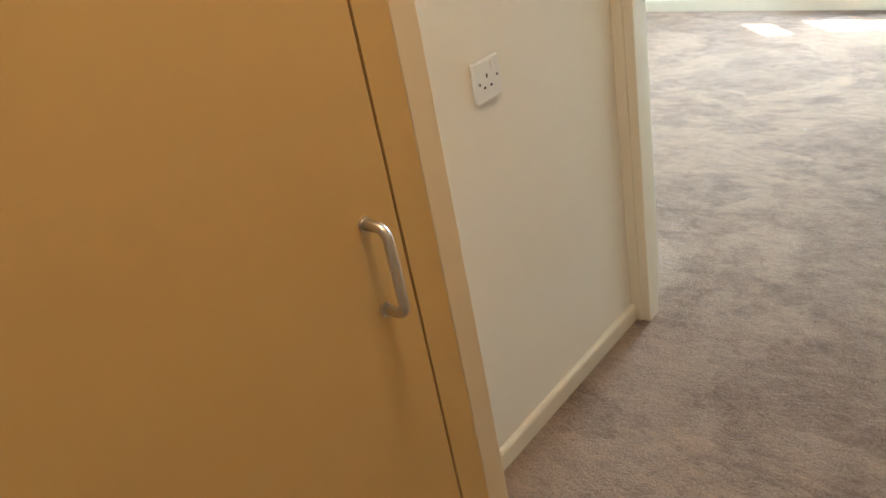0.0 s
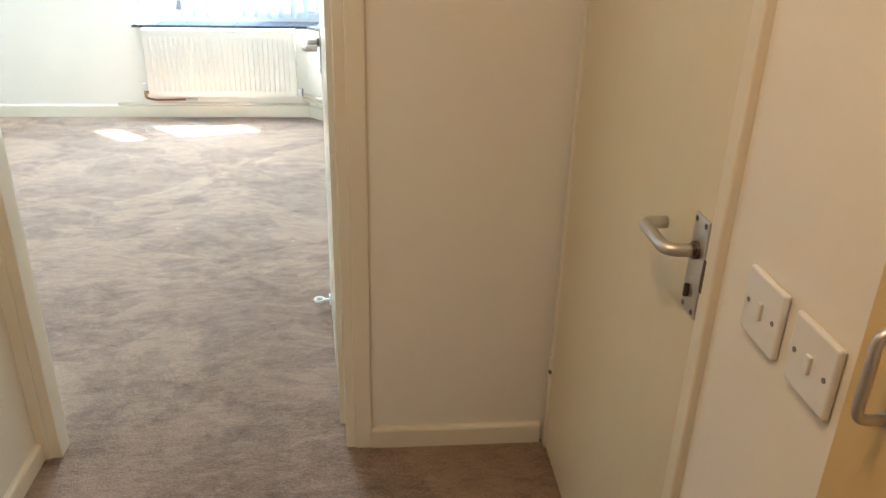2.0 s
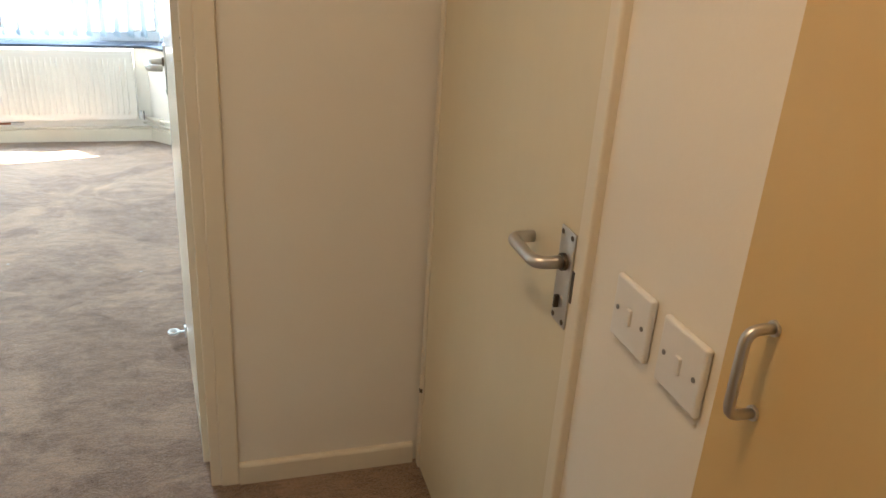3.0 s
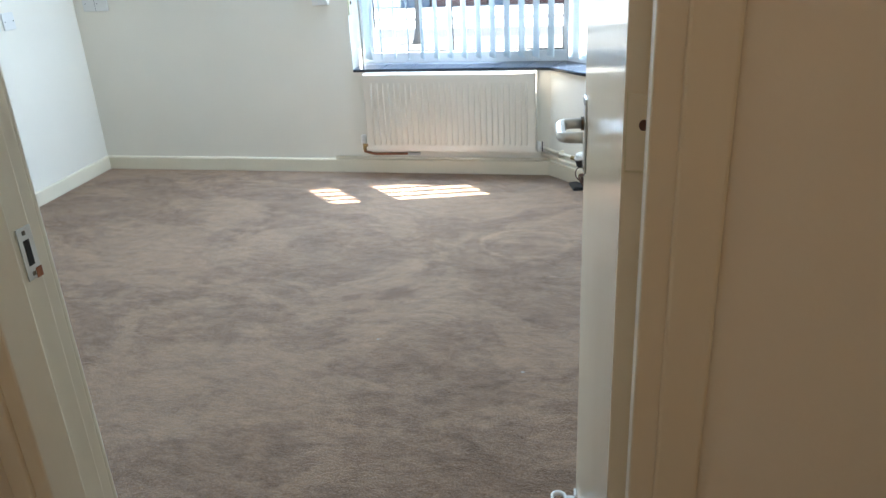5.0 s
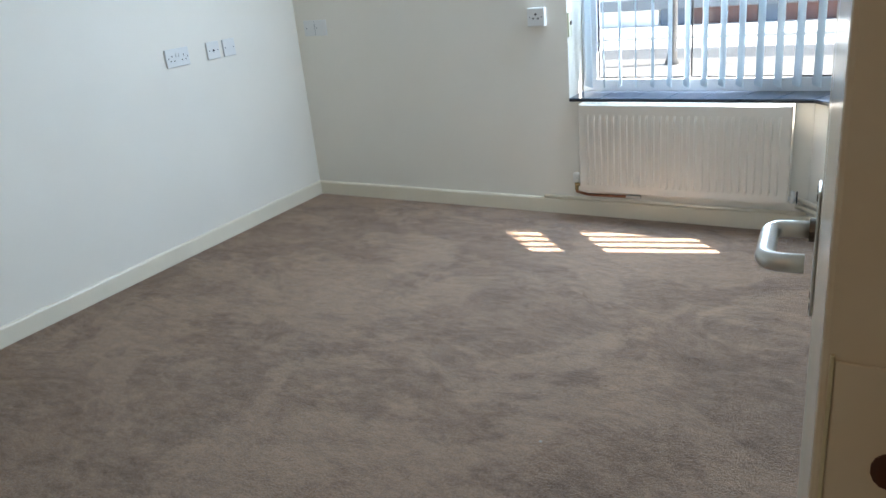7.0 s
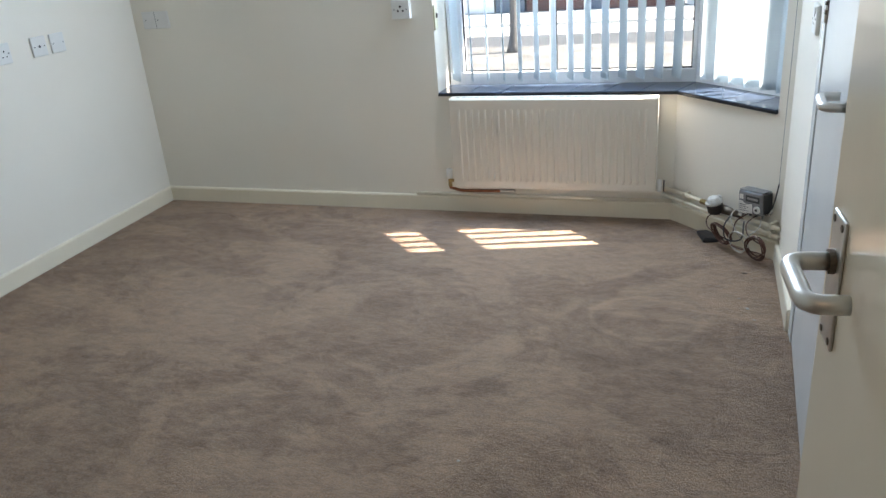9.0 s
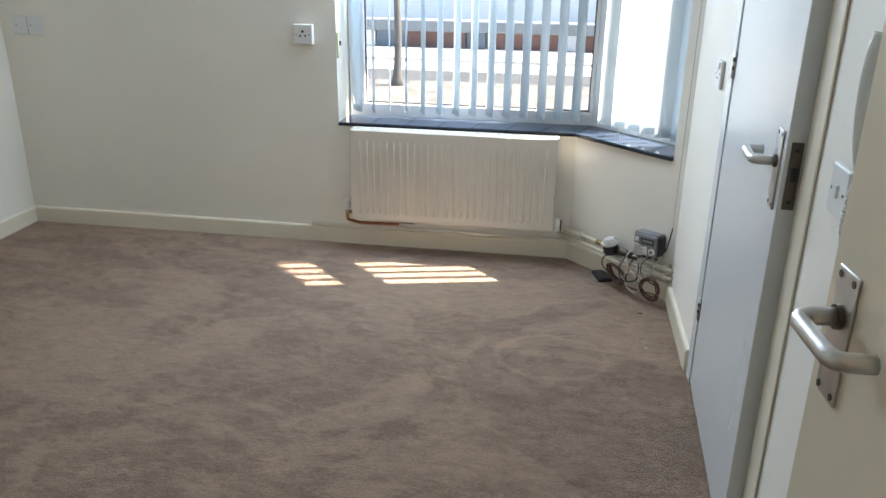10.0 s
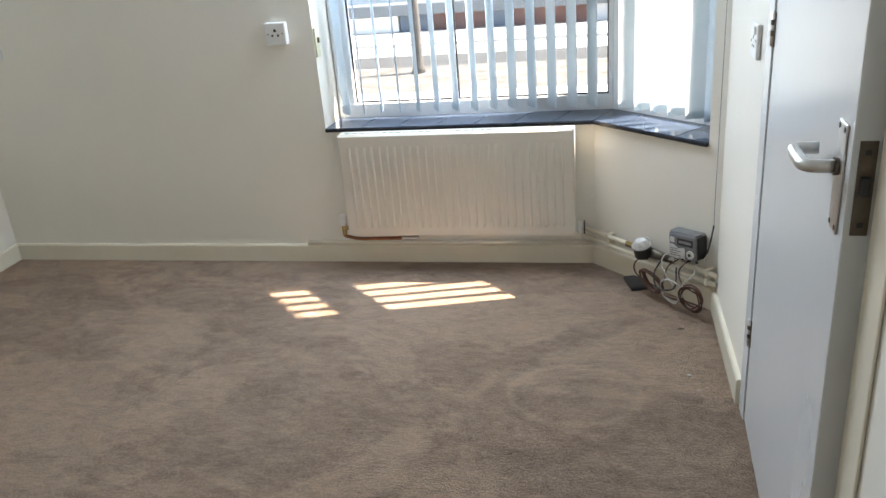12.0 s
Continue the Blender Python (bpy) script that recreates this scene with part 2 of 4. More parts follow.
def joined(bm, own):
    if bm is None:
        return own
    mesh = bpy.data.meshes.new("scratch")
    own.to_mesh(mesh)
    own.free()
    bm.from_mesh(mesh)
    bpy.data.meshes.remove(mesh)
    return bm


def prism(points, z0, z1, bevel=0.0):
    """A floor-plan outline, pulled up from z0 to z1."""
    bm = bmesh.new()
    low = [bm.verts.new((x, y, z0)) for x, y in points]
    top = [bm.verts.new((x, y, z1)) for x, y in points]
    bm.faces.new(low[::-1])
    bm.faces.new(top)
    for i in range(len(points)):
        j = (i + 1) % len(points)
        bm.faces.new((low[i], low[j], top[j], top[i]))
    if bevel:
        bmesh.ops.bevel(bm, geom=bm.edges[:], offset=bevel, segments=2, profile=0.5, affect="EDGES", clamp_overlap=True)
    return bm


def tube(points, radius, sides=10, bm=None, closed=False, squash=1.0):
    """A round bar swept along points."""
    own = bmesh.new()
    pts = [Vector(p) for p in points]
    rings, last = [], None
    count = len(pts)
    for i, p in enumerate(pts):
        ahead = pts[(i + 1) % count] if (closed or i + 1 < count) else pts[i]
        back = pts[i - 1] if (closed or i > 0) else pts[i]
        way = (ahead - back).normalized()
        if last is None:
            side = way.orthogonal().normalized()
        else:
            side = (last - way * last.dot(way)).normalized()
        last = side
        up = way.cross(side)
        r = radius[i] if isinstance(radius, (list, tuple)) else radius
        rings.append([own.verts.new(p + side * (math.cos(a) * r) + up * (math.sin(a) * r * squash)) for a in [2 * math.pi * k / sides for k in range(sides)]])
    pairs = list(zip(rings, rings[1:])) + ([(rings[-1], rings[0])] if closed else [])
    for a, b in pairs:
        for k in range(sides):
            own.faces.new((a[k], a[(k + 1) % sides], b[(k + 1) % sides], b[k]))
    if not closed:
        own.faces.new(rings[0][::-1])
        own.faces.new(rings[-1])
    return joined(bm, own)


def smooth_path(points, steps=6):
    """A rounded line through points."""
    pts = [Vector(p) for p in points]
    pts = [pts[0] * 2 - pts[1]] + pts + [pts[-1] * 2 - pts[-2]]
    out = []
    for i in range(1, len(pts) - 2):
        p0, p1, p2, p3 = pts[i - 1:i + 3]
        for k in range(steps):
            s = k / steps
            out.append(0.5 * ((2 * p1) + (p2 - p0) * s + (2 * p0 - 5 * p1 + 4 * p2 - p3) * s * s + (3 * p1 - p0 - 3 * p2 + p3) * s ** 3))
    return out + [pts[-2]]


def rounded(points, radius, steps=5):
    """A line with its corners rounded off to a radius."""
    pts = [Vector(p) for p in points]
    out = [pts[0]]
    for a, b, c in zip(pts, pts[1:], pts[2:]):
        u, v = (a - b), (c - b)
        r = min(radius, u.length * 0.49, v.length * 0.49)
        p, q = b + u.normalized() * r, b + v.normalized() * r
        for k in range(steps + 1):
            s = k / steps
            out.append(p * (1 - s) ** 2 + b * 2 * s * (1 - s) + q * s * s)
    return out + [pts[-1]]


def disc(radius, z0, z1, sides=24, bevel=0.0, x=0.0, y=0.0, bm=None, top=None):
    own = bmesh.new()
    bmesh.ops.create_cone(own, cap_ends=True, segments=sides, radius1=radius, radius2=radius if top is None else top, depth=z1 - z0)
    for v in own.verts:
        v.co += Vector((x, y, (z0 + z1) / 2))
    if bevel:
        bmesh.ops.bevel(own, geom=[e for e in own.edges if len(e.link_faces) == 2 and e.calc_face_angle(0) > 1], offset=bevel, segments=2, affect="EDGES", clamp_overlap=True)
    return joined(bm, own)


def structure(name, bm, mat, label, category):
    return tagged(part(name, bm, mat), label, category, kind="structure")


# ---- the plan, in metres: x to the right, y towards the window ----
YW, XL0, XL1, XR = 5.193, -3.235, -3.302, -0.140     # window wall; left wall near and far; right wall
YS, YB = 1.765, 1.814                              # hall and room faces of the wall with the doorway
JL, JR = -0.987, -0.232                            # the doorway's linings
XHL, XHR = -1.045, 0.318                           # hall walls
CUP_X, CUP_Y = -0.598, 0.494                        # front of the hall cupboard and its closing edge
CUP_STILE, CUP_POST, CUP_HX, CUP_HZ, CUP_HL = 0.047, 0.037, -0.046, 0.976, 0.098
CEIL = 2.40
BAY = pose(-0.560, YW, 0, 0, 0, -45)               # splayed wall of the bay: x along it, y outwards
BAY_LONG = 0.595
WIN_L, SILL, HEAD = -1.650, 0.590, 2.12
DEEP = 0.27                                        # thickness of the outer wall


def bay_point(s, d):
    p = BAY @ Vector((s, d, 0))
    return p.x, p.y


# ---- structure ----
structure("floor", prism([(-1.145, -1.6), (0.44, -1.6), (0.44, 1.82), (0.02, 1.82), (0.02, 4.90), (-0.42, 5.43), (-3.6, 5.43), (-3.6, 1.78), (-1.145, 1.78)], -0.12, 0.0), CARPET,
          "brown-grey cut-pile carpet through hall and room", "carpet")
structure("ceiling", prism([(-3.6, -1.6), (1.6, -1.6), (1.6, 4.80), (0.06, 4.94), (-0.44, 5.45), (-3.6, 5.45)], CEIL, CEIL + 0.12), CEILING_PAINT, "plain white painted ceiling", "ceiling")

# outer wall with the bay; the corner of inside and outside faces lies on the same bisector
TAN = math.tan(radians(22.5))
CX = -0.560
outer_corner = (CX + DEEP * TAN, YW + DEEP)
bay_end_in, bay_end_out = bay_point(BAY_LONG, 0), bay_point(BAY_LONG + 0.02, DEEP)
jamb_s = 0.535


def bay_slab(name, z0, z1, label):
    bm = prism([(WIN_L, YW), (CX, YW), outer_corner, (WIN_L, YW + DEEP)], z0, z1)
    splay = prism([(CX, YW), bay_end_in, bay_end_out, outer_corner], z0, z1)
    return structure(name, joined(bm, splay), WALL_PAINT, label, "wall")


structure("wall_north", prism([(-3.6, YW), (WIN_L, YW), (WIN_L, YW + DEEP), (-3.6, YW + DEEP)], 0, CEIL), WALL_PAINT, "matt white wall beside the bay window", "wall")
bay_slab("wall_below_window", 0, SILL - 0.014, "matt white wall below the bay window's tiled sill")
bay_slab("wall_above_window", HEAD, CEIL, "matt white lintel above the bay window")
structure("wall_bay_jamb", prism([bay_point(jamb_s, 0), bay_end_in, bay_end_out, bay_point(jamb_s, DEEP)], SILL - 0.014, HEAD), WALL_PAINT, "narrow white pier beside the bay window", "wall")
structure("wall_west", prism([(XL0 + 0.012, YB), (XL1, YW), (XL1 - 0.2, YW), (XL0 - 0.2, YB)], 0, CEIL), WALL_PAINT, "matt white wall with three switch plates", "wall")

# right wall of the room, with the opening of the side door
B_HINGE, B_FREE = 4.118, 3.335
bm = prism([(XR, B_HINGE + 0.03), (XR, bay_end_in[1]), (bay_end_out[0], bay_end_out[1]), (XR + 0.13, B_HINGE + 0.03)], 0, CEIL)
joined(bm, prism([(XR, YB + 0.001), (XR, B_FREE - 0.046), (XR + 0.13, B_FREE - 0.046), (XR + 0.13, YB + 0.001)], 0, CEIL))
joined(bm, prism([(XR, B_FREE - 0.046), (XR, B_HINGE + 0.03), (XR + 0.13, B_HINGE + 0.03), (XR + 0.13, B_FREE - 0.046)], 2.06, CEIL))
structure("wall_east", bm, WALL_PAINT, "matt white wall with an inner door", "wall")
structure("wall_behind_side_door", prism([(1.5, 2.6), (1.6, 2.6), (1.6, 4.9), (1.5, 4.9)], 0, CEIL), WALL_PAINT, "plain wall of the side room", "wall")
structure("floor_side_room", prism([(0.021, 2.6), (1.6, 2.6), (1.6, 4.75), (0.021, 4.75)], -0.124, -0.002), CARPET, "brown-grey carpet of the side room", "carpet")
structure("wall_side_room_south", prism([(XR + 0.13, 2.5), (1.6, 2.5), (1.6, 2.6), (XR + 0.13, 2.6)], 0, CEIL), WALL_PAINT, "plain wall of the side room", "wall")
structure("wall_side_room_north", prism([(bay_end_out[0], bay_end_out[1] - 0.25), (1.6, bay_end_out[1] - 0.25), (1.6, bay_end_out[1]), (bay_end_out[0], bay_end_out[1])], 0, CEIL), WALL_PAINT, "plain outer wall of the side room", "wall")

# wall between hall and room, with the doorway
LIN = 0.028
bm = prism([(-3.6, YS), (JL - LIN, YS), (JL - LIN, YB), (JL - 0.061, YB), (JL - 0.061, YB + 0.107), (-3.6, YB + 0.107)], 0, CEIL)
joined(bm, prism([(JR + LIN, YS), (XHR + 0.12, YS), (XHR + 0.12, YB), (JR + LIN, YB)], 0, CEIL))
joined(bm, prism([(JL - LIN, YS), (JR + LIN, YS), (JR + LIN, YB), (JL - LIN, YB)], 2.03, CEIL))
structure("wall_south", bm, WALL_PAINT, "matt white wall between hall and room", "wall")
structure("wall_hall_west", prism([(XHL, -1.5), (XHL, YS), (XHL - 0.1, YS), (XHL - 0.1, -1.5)], 0, CEIL), WALL_PAINT, "matt white hall wall with a socket", "wall")
H_HINGE, H_FREE = 1.722, 0.958
bm = prism([(XHR, -1.5), (XHR, H_FREE - 0.035), (XHR + 0.12, H_FREE - 0.035), (XHR + 0.12, -1.5)], 0, CEIL)
joined(bm, prism([(XHR, H_FREE - 0.035), (XHR, YS), (XHR + 0.12, YS), (XHR + 0.12, H_FREE - 0.035)], 2.06, CEIL))
joined(bm, prism([(XHR + 0.08, H_FREE - 0.035), (XHR + 0.08, YS), (XHR + 0.12, YS), (XHR + 0.12, H_FREE - 0.035)], 0, 2.06))
structure("wall_hall_east", bm, WALL_PAINT, "matt white hall wall with light switches", "wall")
structure("wall_hall_end", prism([(-1.145, -1.6), (0.44, -1.6), (0.44, -1.5), (-1.145, -1.5)], 0, CEIL), WALL_PAINT, "plain hall end wall", "wall")


# ---- skirting ----
def skirting(name, a, b, high=0.080, thick=0.015, label="cream gloss painted skirting board"):
    """A board along the wall from a to b (the room lies on its left)."""
    a, b = Vector((*a, 0)), Vector((*b, 0))
    way = (b - a)
    bm = bmesh.new()
    profile = [(0, 0), (thick, 0), (thick, high - 0.008), (thick - 0.003, high - 0.002), (thick - 0.007, high), (0, high)]
    ends = []
    for t in (0, way.length):
        ends.append([bm.verts.new((t, y, z)) for y, z in profile])
    n = len(profile)
    bm.faces.new(ends[0])
    bm.faces.new(ends[1][::-1])
    for i in range(n):
        bm.faces.new((ends[0][i], ends[1][i], ends[1][(i + 1) % n], ends[0][(i + 1) % n]))
    ob = structure(name, bm, WOOD_PAINT, label, "skirting")
    ob.matrix_world = pose(a.x, a.y, 0.0005, 0, 0, math.degrees(math.atan2(way.y, way.x)))
    return ob


skirting("baseboard_north", (CX, YW), (XL1, YW))
skirting("baseboard_bay", bay_end_in, (CX, YW))
skirting("baseboard_west", (XL1, YW), (XL0 + 0.012, YB))
skirting("baseboard_east", (XR, B_HINGE + 0.062), bay_end_in)
skirting("baseboard_east_short", (XR, YB), (XR, B_FREE - 0.11))
skirting("baseboard_south", (XL0 + 0.012, YB + 0.107), (JL - 0.105, YB + 0.107))
skirting("baseboard_hall_west", (XHL, YS - 0.002), (XHL, -1.5), high=0.055)
skirting("baseboard_hall_stub", (XHR - 0.01, YS), (JR + 0.072, YS), high=0.062)
skirting("baseboard_hall_east", (XHR, 0.60), (XHR, H_FREE - 0.036))


# ---- the doorway between hall and room ----
def doorway_frame():
    f = thing("door_frame", pose(JL, YS, 0), "cream gloss painted door lining with stops and architraves", "door frame", kind="structure")
    wide = JR - JL
    depth = YB - YS
    for side, x0, x1 in (("lining", -LIN, 0.0), ("lining", wide, wide + LIN)):
        part(side, box(x0, x1, -0.008, depth + 0.002, 0.0006, 2.03, 0.003, 3), WOOD_PAINT, f)
    part("lining", box(0, wide, -0.002, depth + 0.002, 2.0, 2.03, 0.002), WOOD_PAINT, f)
    part("architrave", box(-0.059, -LIN + 0.002, -0.014, -0.0025, 0.0008, 2.07, 0.004), WOOD_PAINT, f)
    part("architrave", box(wide + LIN - 0.002, wide + 0.072, -0.014, -0.0025, 0.0008, 2.07, 0.004), WOOD_PAINT, f)
    part("rebated_lining", box(-0.060, -0.033, depth + 0.0022, depth + 0.072, 0.0007, 2.03, 0.003, 3), WOOD_PAINT, f)
    part("back_lining", box(-0.060, -0.048, depth + 0.0722, depth + 0.108, 0.0007, 2.03, 0.003, 3), WOOD_PAINT, f)
    part("architrave", box(-0.110, -0.053, depth + 0.1095, depth + 0.122, 0.0008, 2.07, 0.004), WOOD_PAINT, f)
    part("rebated_lining", box(wide + 0.0065, wide + LIN, depth + 0.0022, depth + 0.048, 0.0007, 2.03, 0.002), WOOD_PAINT, f)
    part("rebate_lip", box(wide - 0.0205, wide + LIN, depth + 0.0482, depth + 0.058, 0.0007, 2.03, 0.002), WOOD_PAINT, f)
    part("architrave", box(wide + 0.031, wide + 0.078, depth + 0.0025, depth + 0.014, 0.0008, 2.07, 0.004), WOOD_PAINT, f)
    # keep for the latch on the left lining
    keep = part("strike_plate", box(-0.0326, -0.0306, depth + 0.042, depth + 0.069, 0.918, 0.992, 0.001), SATIN_STEEL, f, "bright steel strike plate with a rusty corner")
    part("latch_hole", box(-0.0310, -0.0302, depth + 0.049, depth + 0.060, 0.938, 0.974), HOLE_SHADE, keep)
    part("rust_spot", box(-0.0307, -0.0300, depth + 0.058, depth + 0.0695, 0.917, 0.932, 0.0003), COPPER, keep, "rusty plate corner")
    for z in (0.926, 0.984):
        part("screw", box(-0.0308, -0.0300, depth + 0.051, depth + 0.057, z - 0.003, z + 0.003, 0.0008), BRONZE, keep)
    # painted-over plate with a rusty hole on the other lining
    lip = depth + 0.0482
    patch = part("old_plate", box(wide - 0.0165, wide + 0.0035, lip - 0.0012, lip - 0.0002, 1.084, 1.166, 0.0005), WOOD_PAINT, f, "painted-over old plate with a rusty hole")
    hole = disc(0.0050, -0.0006, 0.0006, 14)
    for v in hole.verts:
        v.co = Vector((wide + 0.0002 + v.co.x, lip - 0.0014 + v.co.z, 1.133 + v.co.y * 1.2))
    part("rusty_hole", hole, BROWN_WIRE, patch)
    part("paint_ridge", box(wide - 0.0178, wide - 0.0166, lip - 0.0020, lip - 0.0002, 1.082, 1.168, 0.0004), CREAM_PLASTIC, patch)
    part("paint_ridge", box(wide - 0.0166, wide + 0.0030, lip - 0.0020, lip - 0.0002, 1.0820, 1.0838, 0.0004), CREAM_PLASTIC, patch)
    return f


doorway_frame()


def lever_set(parent, side, spindle_z, lock=False, flip=1, plate_low=None, plate_high=None):
    """A plate with a tubular lever that returns to the door. Local: door face at y = 0, the lever stands out towards -y * side, points along x * flip."""
    plate_low = spindle_z - 0.095 if plate_low is None else plate_low
    plate_high = spindle_z + 0.062 if plate_high is None else plate_high
    s = -side

    def ys(a, b):
        return (min(a * s, b * s), max(a * s, b * s))

    handle = part("handle_plate", box(-0.024, 0.024, *ys(0.0002, 0.004), plate_low, plate_high, 0.0035, 3), SATIN_STEEL, parent, "satin aluminium handle plate", True)
    for x, z in ((-0.016, plate_low + 0.009), (0.016, plate_low + 0.009), (-0.016, plate_high - 0.009), (0.016, plate_high - 0.009)):
        screw = disc(0.0042, -0.0006, 0.0006, 12)
        for v in screw.verts:
            v.co = Vector((x + v.co.x, (0.0044 + v.co.z) * s, z + v.co.y))
        part("screw", screw, BRONZE, handle)
    collar = disc(0.0135, -0.004, 0.004, 18)
    for v in collar.verts:
        v.co = Vector((v.co.x, (0.006 + v.co.z) * s, spindle_z + v.co.y))
    part("collar", collar, BRONZE, handle)
    line = rounded([(0, 0.006 * s, spindle_z), (0, 0.050 * s, spindle_z), (0.103 * flip, 0.050 * s, spindle_z), (0.103 * flip, 0.012 * s, spindle_z)], 0.024, 7)
    part("lever", tube(line, 0.0100, 14), SATIN_STEEL, handle, "satin aluminium lever", True)
    if lock:
        ring = disc(0.0105, -0.0015, 0.0015, 18)
        for v in ring.verts:
            v.co = Vector((v.co.x, (0.0048 + v.co.z) * s, plate_low + 0.038 + v.co.y))
        rose = part("turn_rose", ring, SATIN_STEEL, handle)
        part("turn_snib", box(-0.0028, 0.0028, *ys(0.006, 0.014), plate_low + 0.028, plate_low + 0.049, 0.0015), BRONZE, rose)
    return handle


def hinge(parent, x, y, z, high=0.075, mat=None):
    """A butt hinge seen by its knuckle."""
    h = part("hinge", tube([(x, y, z), (x, y, z + high)], 0.0075, 10), mat or SATIN_STEEL, parent, "painted-over butt hinge" if mat else "steel butt hinge", True)
    part("leaf_plate", box(x - 0.016, x + 0.016, y - 0.0012, y + 0.0012, z, z + high, 0.0005), mat or BRONZE, h)
    for k in (0.3, 0.62) if mat is None else (0.3,):
        part("knuckle_gap", tube([(x, y, z + high * k), (x, y, z + high * k + 0.012)], 0.0079, 10), BRONZE, h)
    return h


def door(name, m, wide, thick, mat, label, start=0.0, kind="structure", high=1.99):
    """A flush leaf. Local: hinge edge at x = 0, leaf along +x, thickness along +y, face at y = 0 and y = thick."""
    d = thing(name, m, label, "door", kind=kind)
    part("leaf", box(start, wide, 0.0, thick, 0.006, high, 0.002, 2), mat, d)
    return d


# living-room door, standing open beside the wall
door_a = door("door_1", pose(JR + 0.025, YB + 0.005, 0, 0, 0, 94.7), 0.775, 0.040, OFF_WHITE_GLOSS, "open off-white gloss painted flush door with lever handle", 0.060)
h = lever_set(door_a, -1, 0.962, flip=-1, plate_low=0.866, plate_high=1.014)
h.matrix_basis = pose(0.728, 0.040, 0)
for z in (0.23, 1.70):
    hinge(door_a, 0.0595, 0.004, z)
lock = part("lock_edge_plate", box(0.7748, 0.7768, 0.009, 0.031, 0.855, 1.000, 0.0006), BRONZE, door_a, "tarnished lock edge plate")
part("latch", box(0.7762, 0.7870, 0.014, 0.026, 0.925, 0.945, 0.002), SATIN_STEEL, lock)
# white hook near the floor that holds the door open
hook = part("door_hook", box(0.735, 0.761, 0.0402, 0.046, 0.012, 0.050, 0.002), WHITE_PLASTIC, door_a, "small white painted metal hold-open hook")
part("hook_arm", box(0.742, 0.754, 0.045, 0.068, 0.028, 0.034, 0.002), WHITE_PLASTIC, hook)
ring = [(0.748 + 0.016 * math.cos(a), 0.082 + 0.016 * math.sin(a), 0.031) for a in [2 * math.pi * k / 20 for k in range(20)]]
part("hook_ring", tube(ring, 0.0062, 8, closed=True, squash=0.55), WHITE_PLASTIC, hook, smooth=True)

# side door, ajar
door_b = door("door_2", pose(XR - 0.002, 4.100, 0, 0, 0, -92.5), 0.766, 0.040, WHITE_GLOSS, "white gloss painted flush door standing slightly ajar")
h = lever_set(door_b, 1, 0.930, flip=-1, plate_low=0.832, plate_high=0.996)
h.matrix_basis = pose(0.716, 0.0, 0)
for z in (0.232, 0.998):
    hinge(door_b, -0.006, -0.001, z)
lock = part("lock_edge_plate", box(0.7655, 0.7680, 0.009, 0.032, 0.842, 0.980, 0.0006), BRONZE, door_b, "tarnished bronze lock edge plate")
part("latch", box(0.7672, 0.7760, 0.014, 0.027, 0.902, 0.930, 0.002), BLACK_PLASTIC, lock)
for z in (0.858, 0.964):
    part("screw", box(0.7678, 0.7688, 0.0165, 0.0245, z - 0.004, z + 0.004, 0.001), BLACK_PLASTIC, lock)

f = thing("door_frame", pose(XR, B_FREE, 0), "cream painted frame round the side door", "door frame", kind="structure")
top = B_HINGE - B_FREE
part("lining", box(0.0, 0.13, -0.0455, -0.004, 0.0006, 2.06, 0.002), WOOD_PAINT, f)
part("lining", box(0.0, 0.13, top - 0.0165, top + 0.029, 0.0006, 2.06, 0.002), WOOD_PAINT, f)
part("door_stop", box(0.046, 0.06, -0.004, 0.012, 0.004, 2.03, 0.001), WOOD_PAINT, f)
part("architrave", box(-0.006, -0.001, -0.102, -0.034, 0.0008, 2.11, 0.003), WOOD_PAINT, f)
part("architrave", box(-0.006, -0.001, top - 0.0165, top + 0.048, 0.0008, 2.11, 0.004), WHITE_GLOSS, f)
keep = part("strike_plate", box(0.004, 0.030, -0.0042, -0.003, 0.88, 0.97, 0.001), BRONZE, f, "tarnished strike plate")
part("latch_hole", box(0.010, 0.022, -0.0034, -0.0026, 0.905, 0.94), HOLE_SHADE, keep)

# hall door, closed
door_h = door("door_3", pose(XHR + 0.002, H_HINGE, 0, 0, 0, -90), 0.762, 0.040, DOOR_CREAM, "closed cream painted flush door with privacy lock")
h = lever_set(door_h, 1, 0.945, lock=True, flip=-1, plate_low=0.842, plate_high=0.997)
h.matrix_basis = pose(0.714, 0.0, 0)
hinge(door_h, -0.006, -0.002, 0.225, mat=WOOD_PAINT)
hinge(door_h, -0.006, -0.002, 1.70, mat=WOOD_PAINT)
f = thing("door_frame", pose(XHR, H_FREE, 0), "cream painted frame round the hall door", "door frame", kind="structure")
part("lining", box(-0.014, 0.10, -0.0345, -0.003, 0.0006, 2.06, 0.004, 3), WOOD_PAINT, f)
part("lining", box(-0.002, 0.10, 0.766, YS - H_FREE - 0.0165, 0.0006, 2.06, 0.003), WOOD_PAINT, f)
keep = part("strike_plate", box(-0.0150, -0.0100, -0.010, -0.0024, 0.905, 0.955, 0.001), BRONZE, f, "small dark strike plate")


# ---- hall cupboards ----
def bow_handle(parent, m, length=0.15):
    line = rounded([(0, 0, 0), (0, -0.030, 0), (0, -0.030, length), (0, 0, length)], 0.022, 7)
    h = part("bow_handle", tube(line, 0.0055, 12), SATIN_STEEL, parent, "satin steel bow handle", True)
    h.matrix_basis = m
    for z in (0, length):
        foot = disc(0.0078, -0.0015, 0.0015, 14)
        for v in foot.verts:
            v.co = Vector((v.co.x, -0.0018 + v.co.z, z + v.co.y))
        part("foot", foot, SATIN_STEEL, h)
    return h


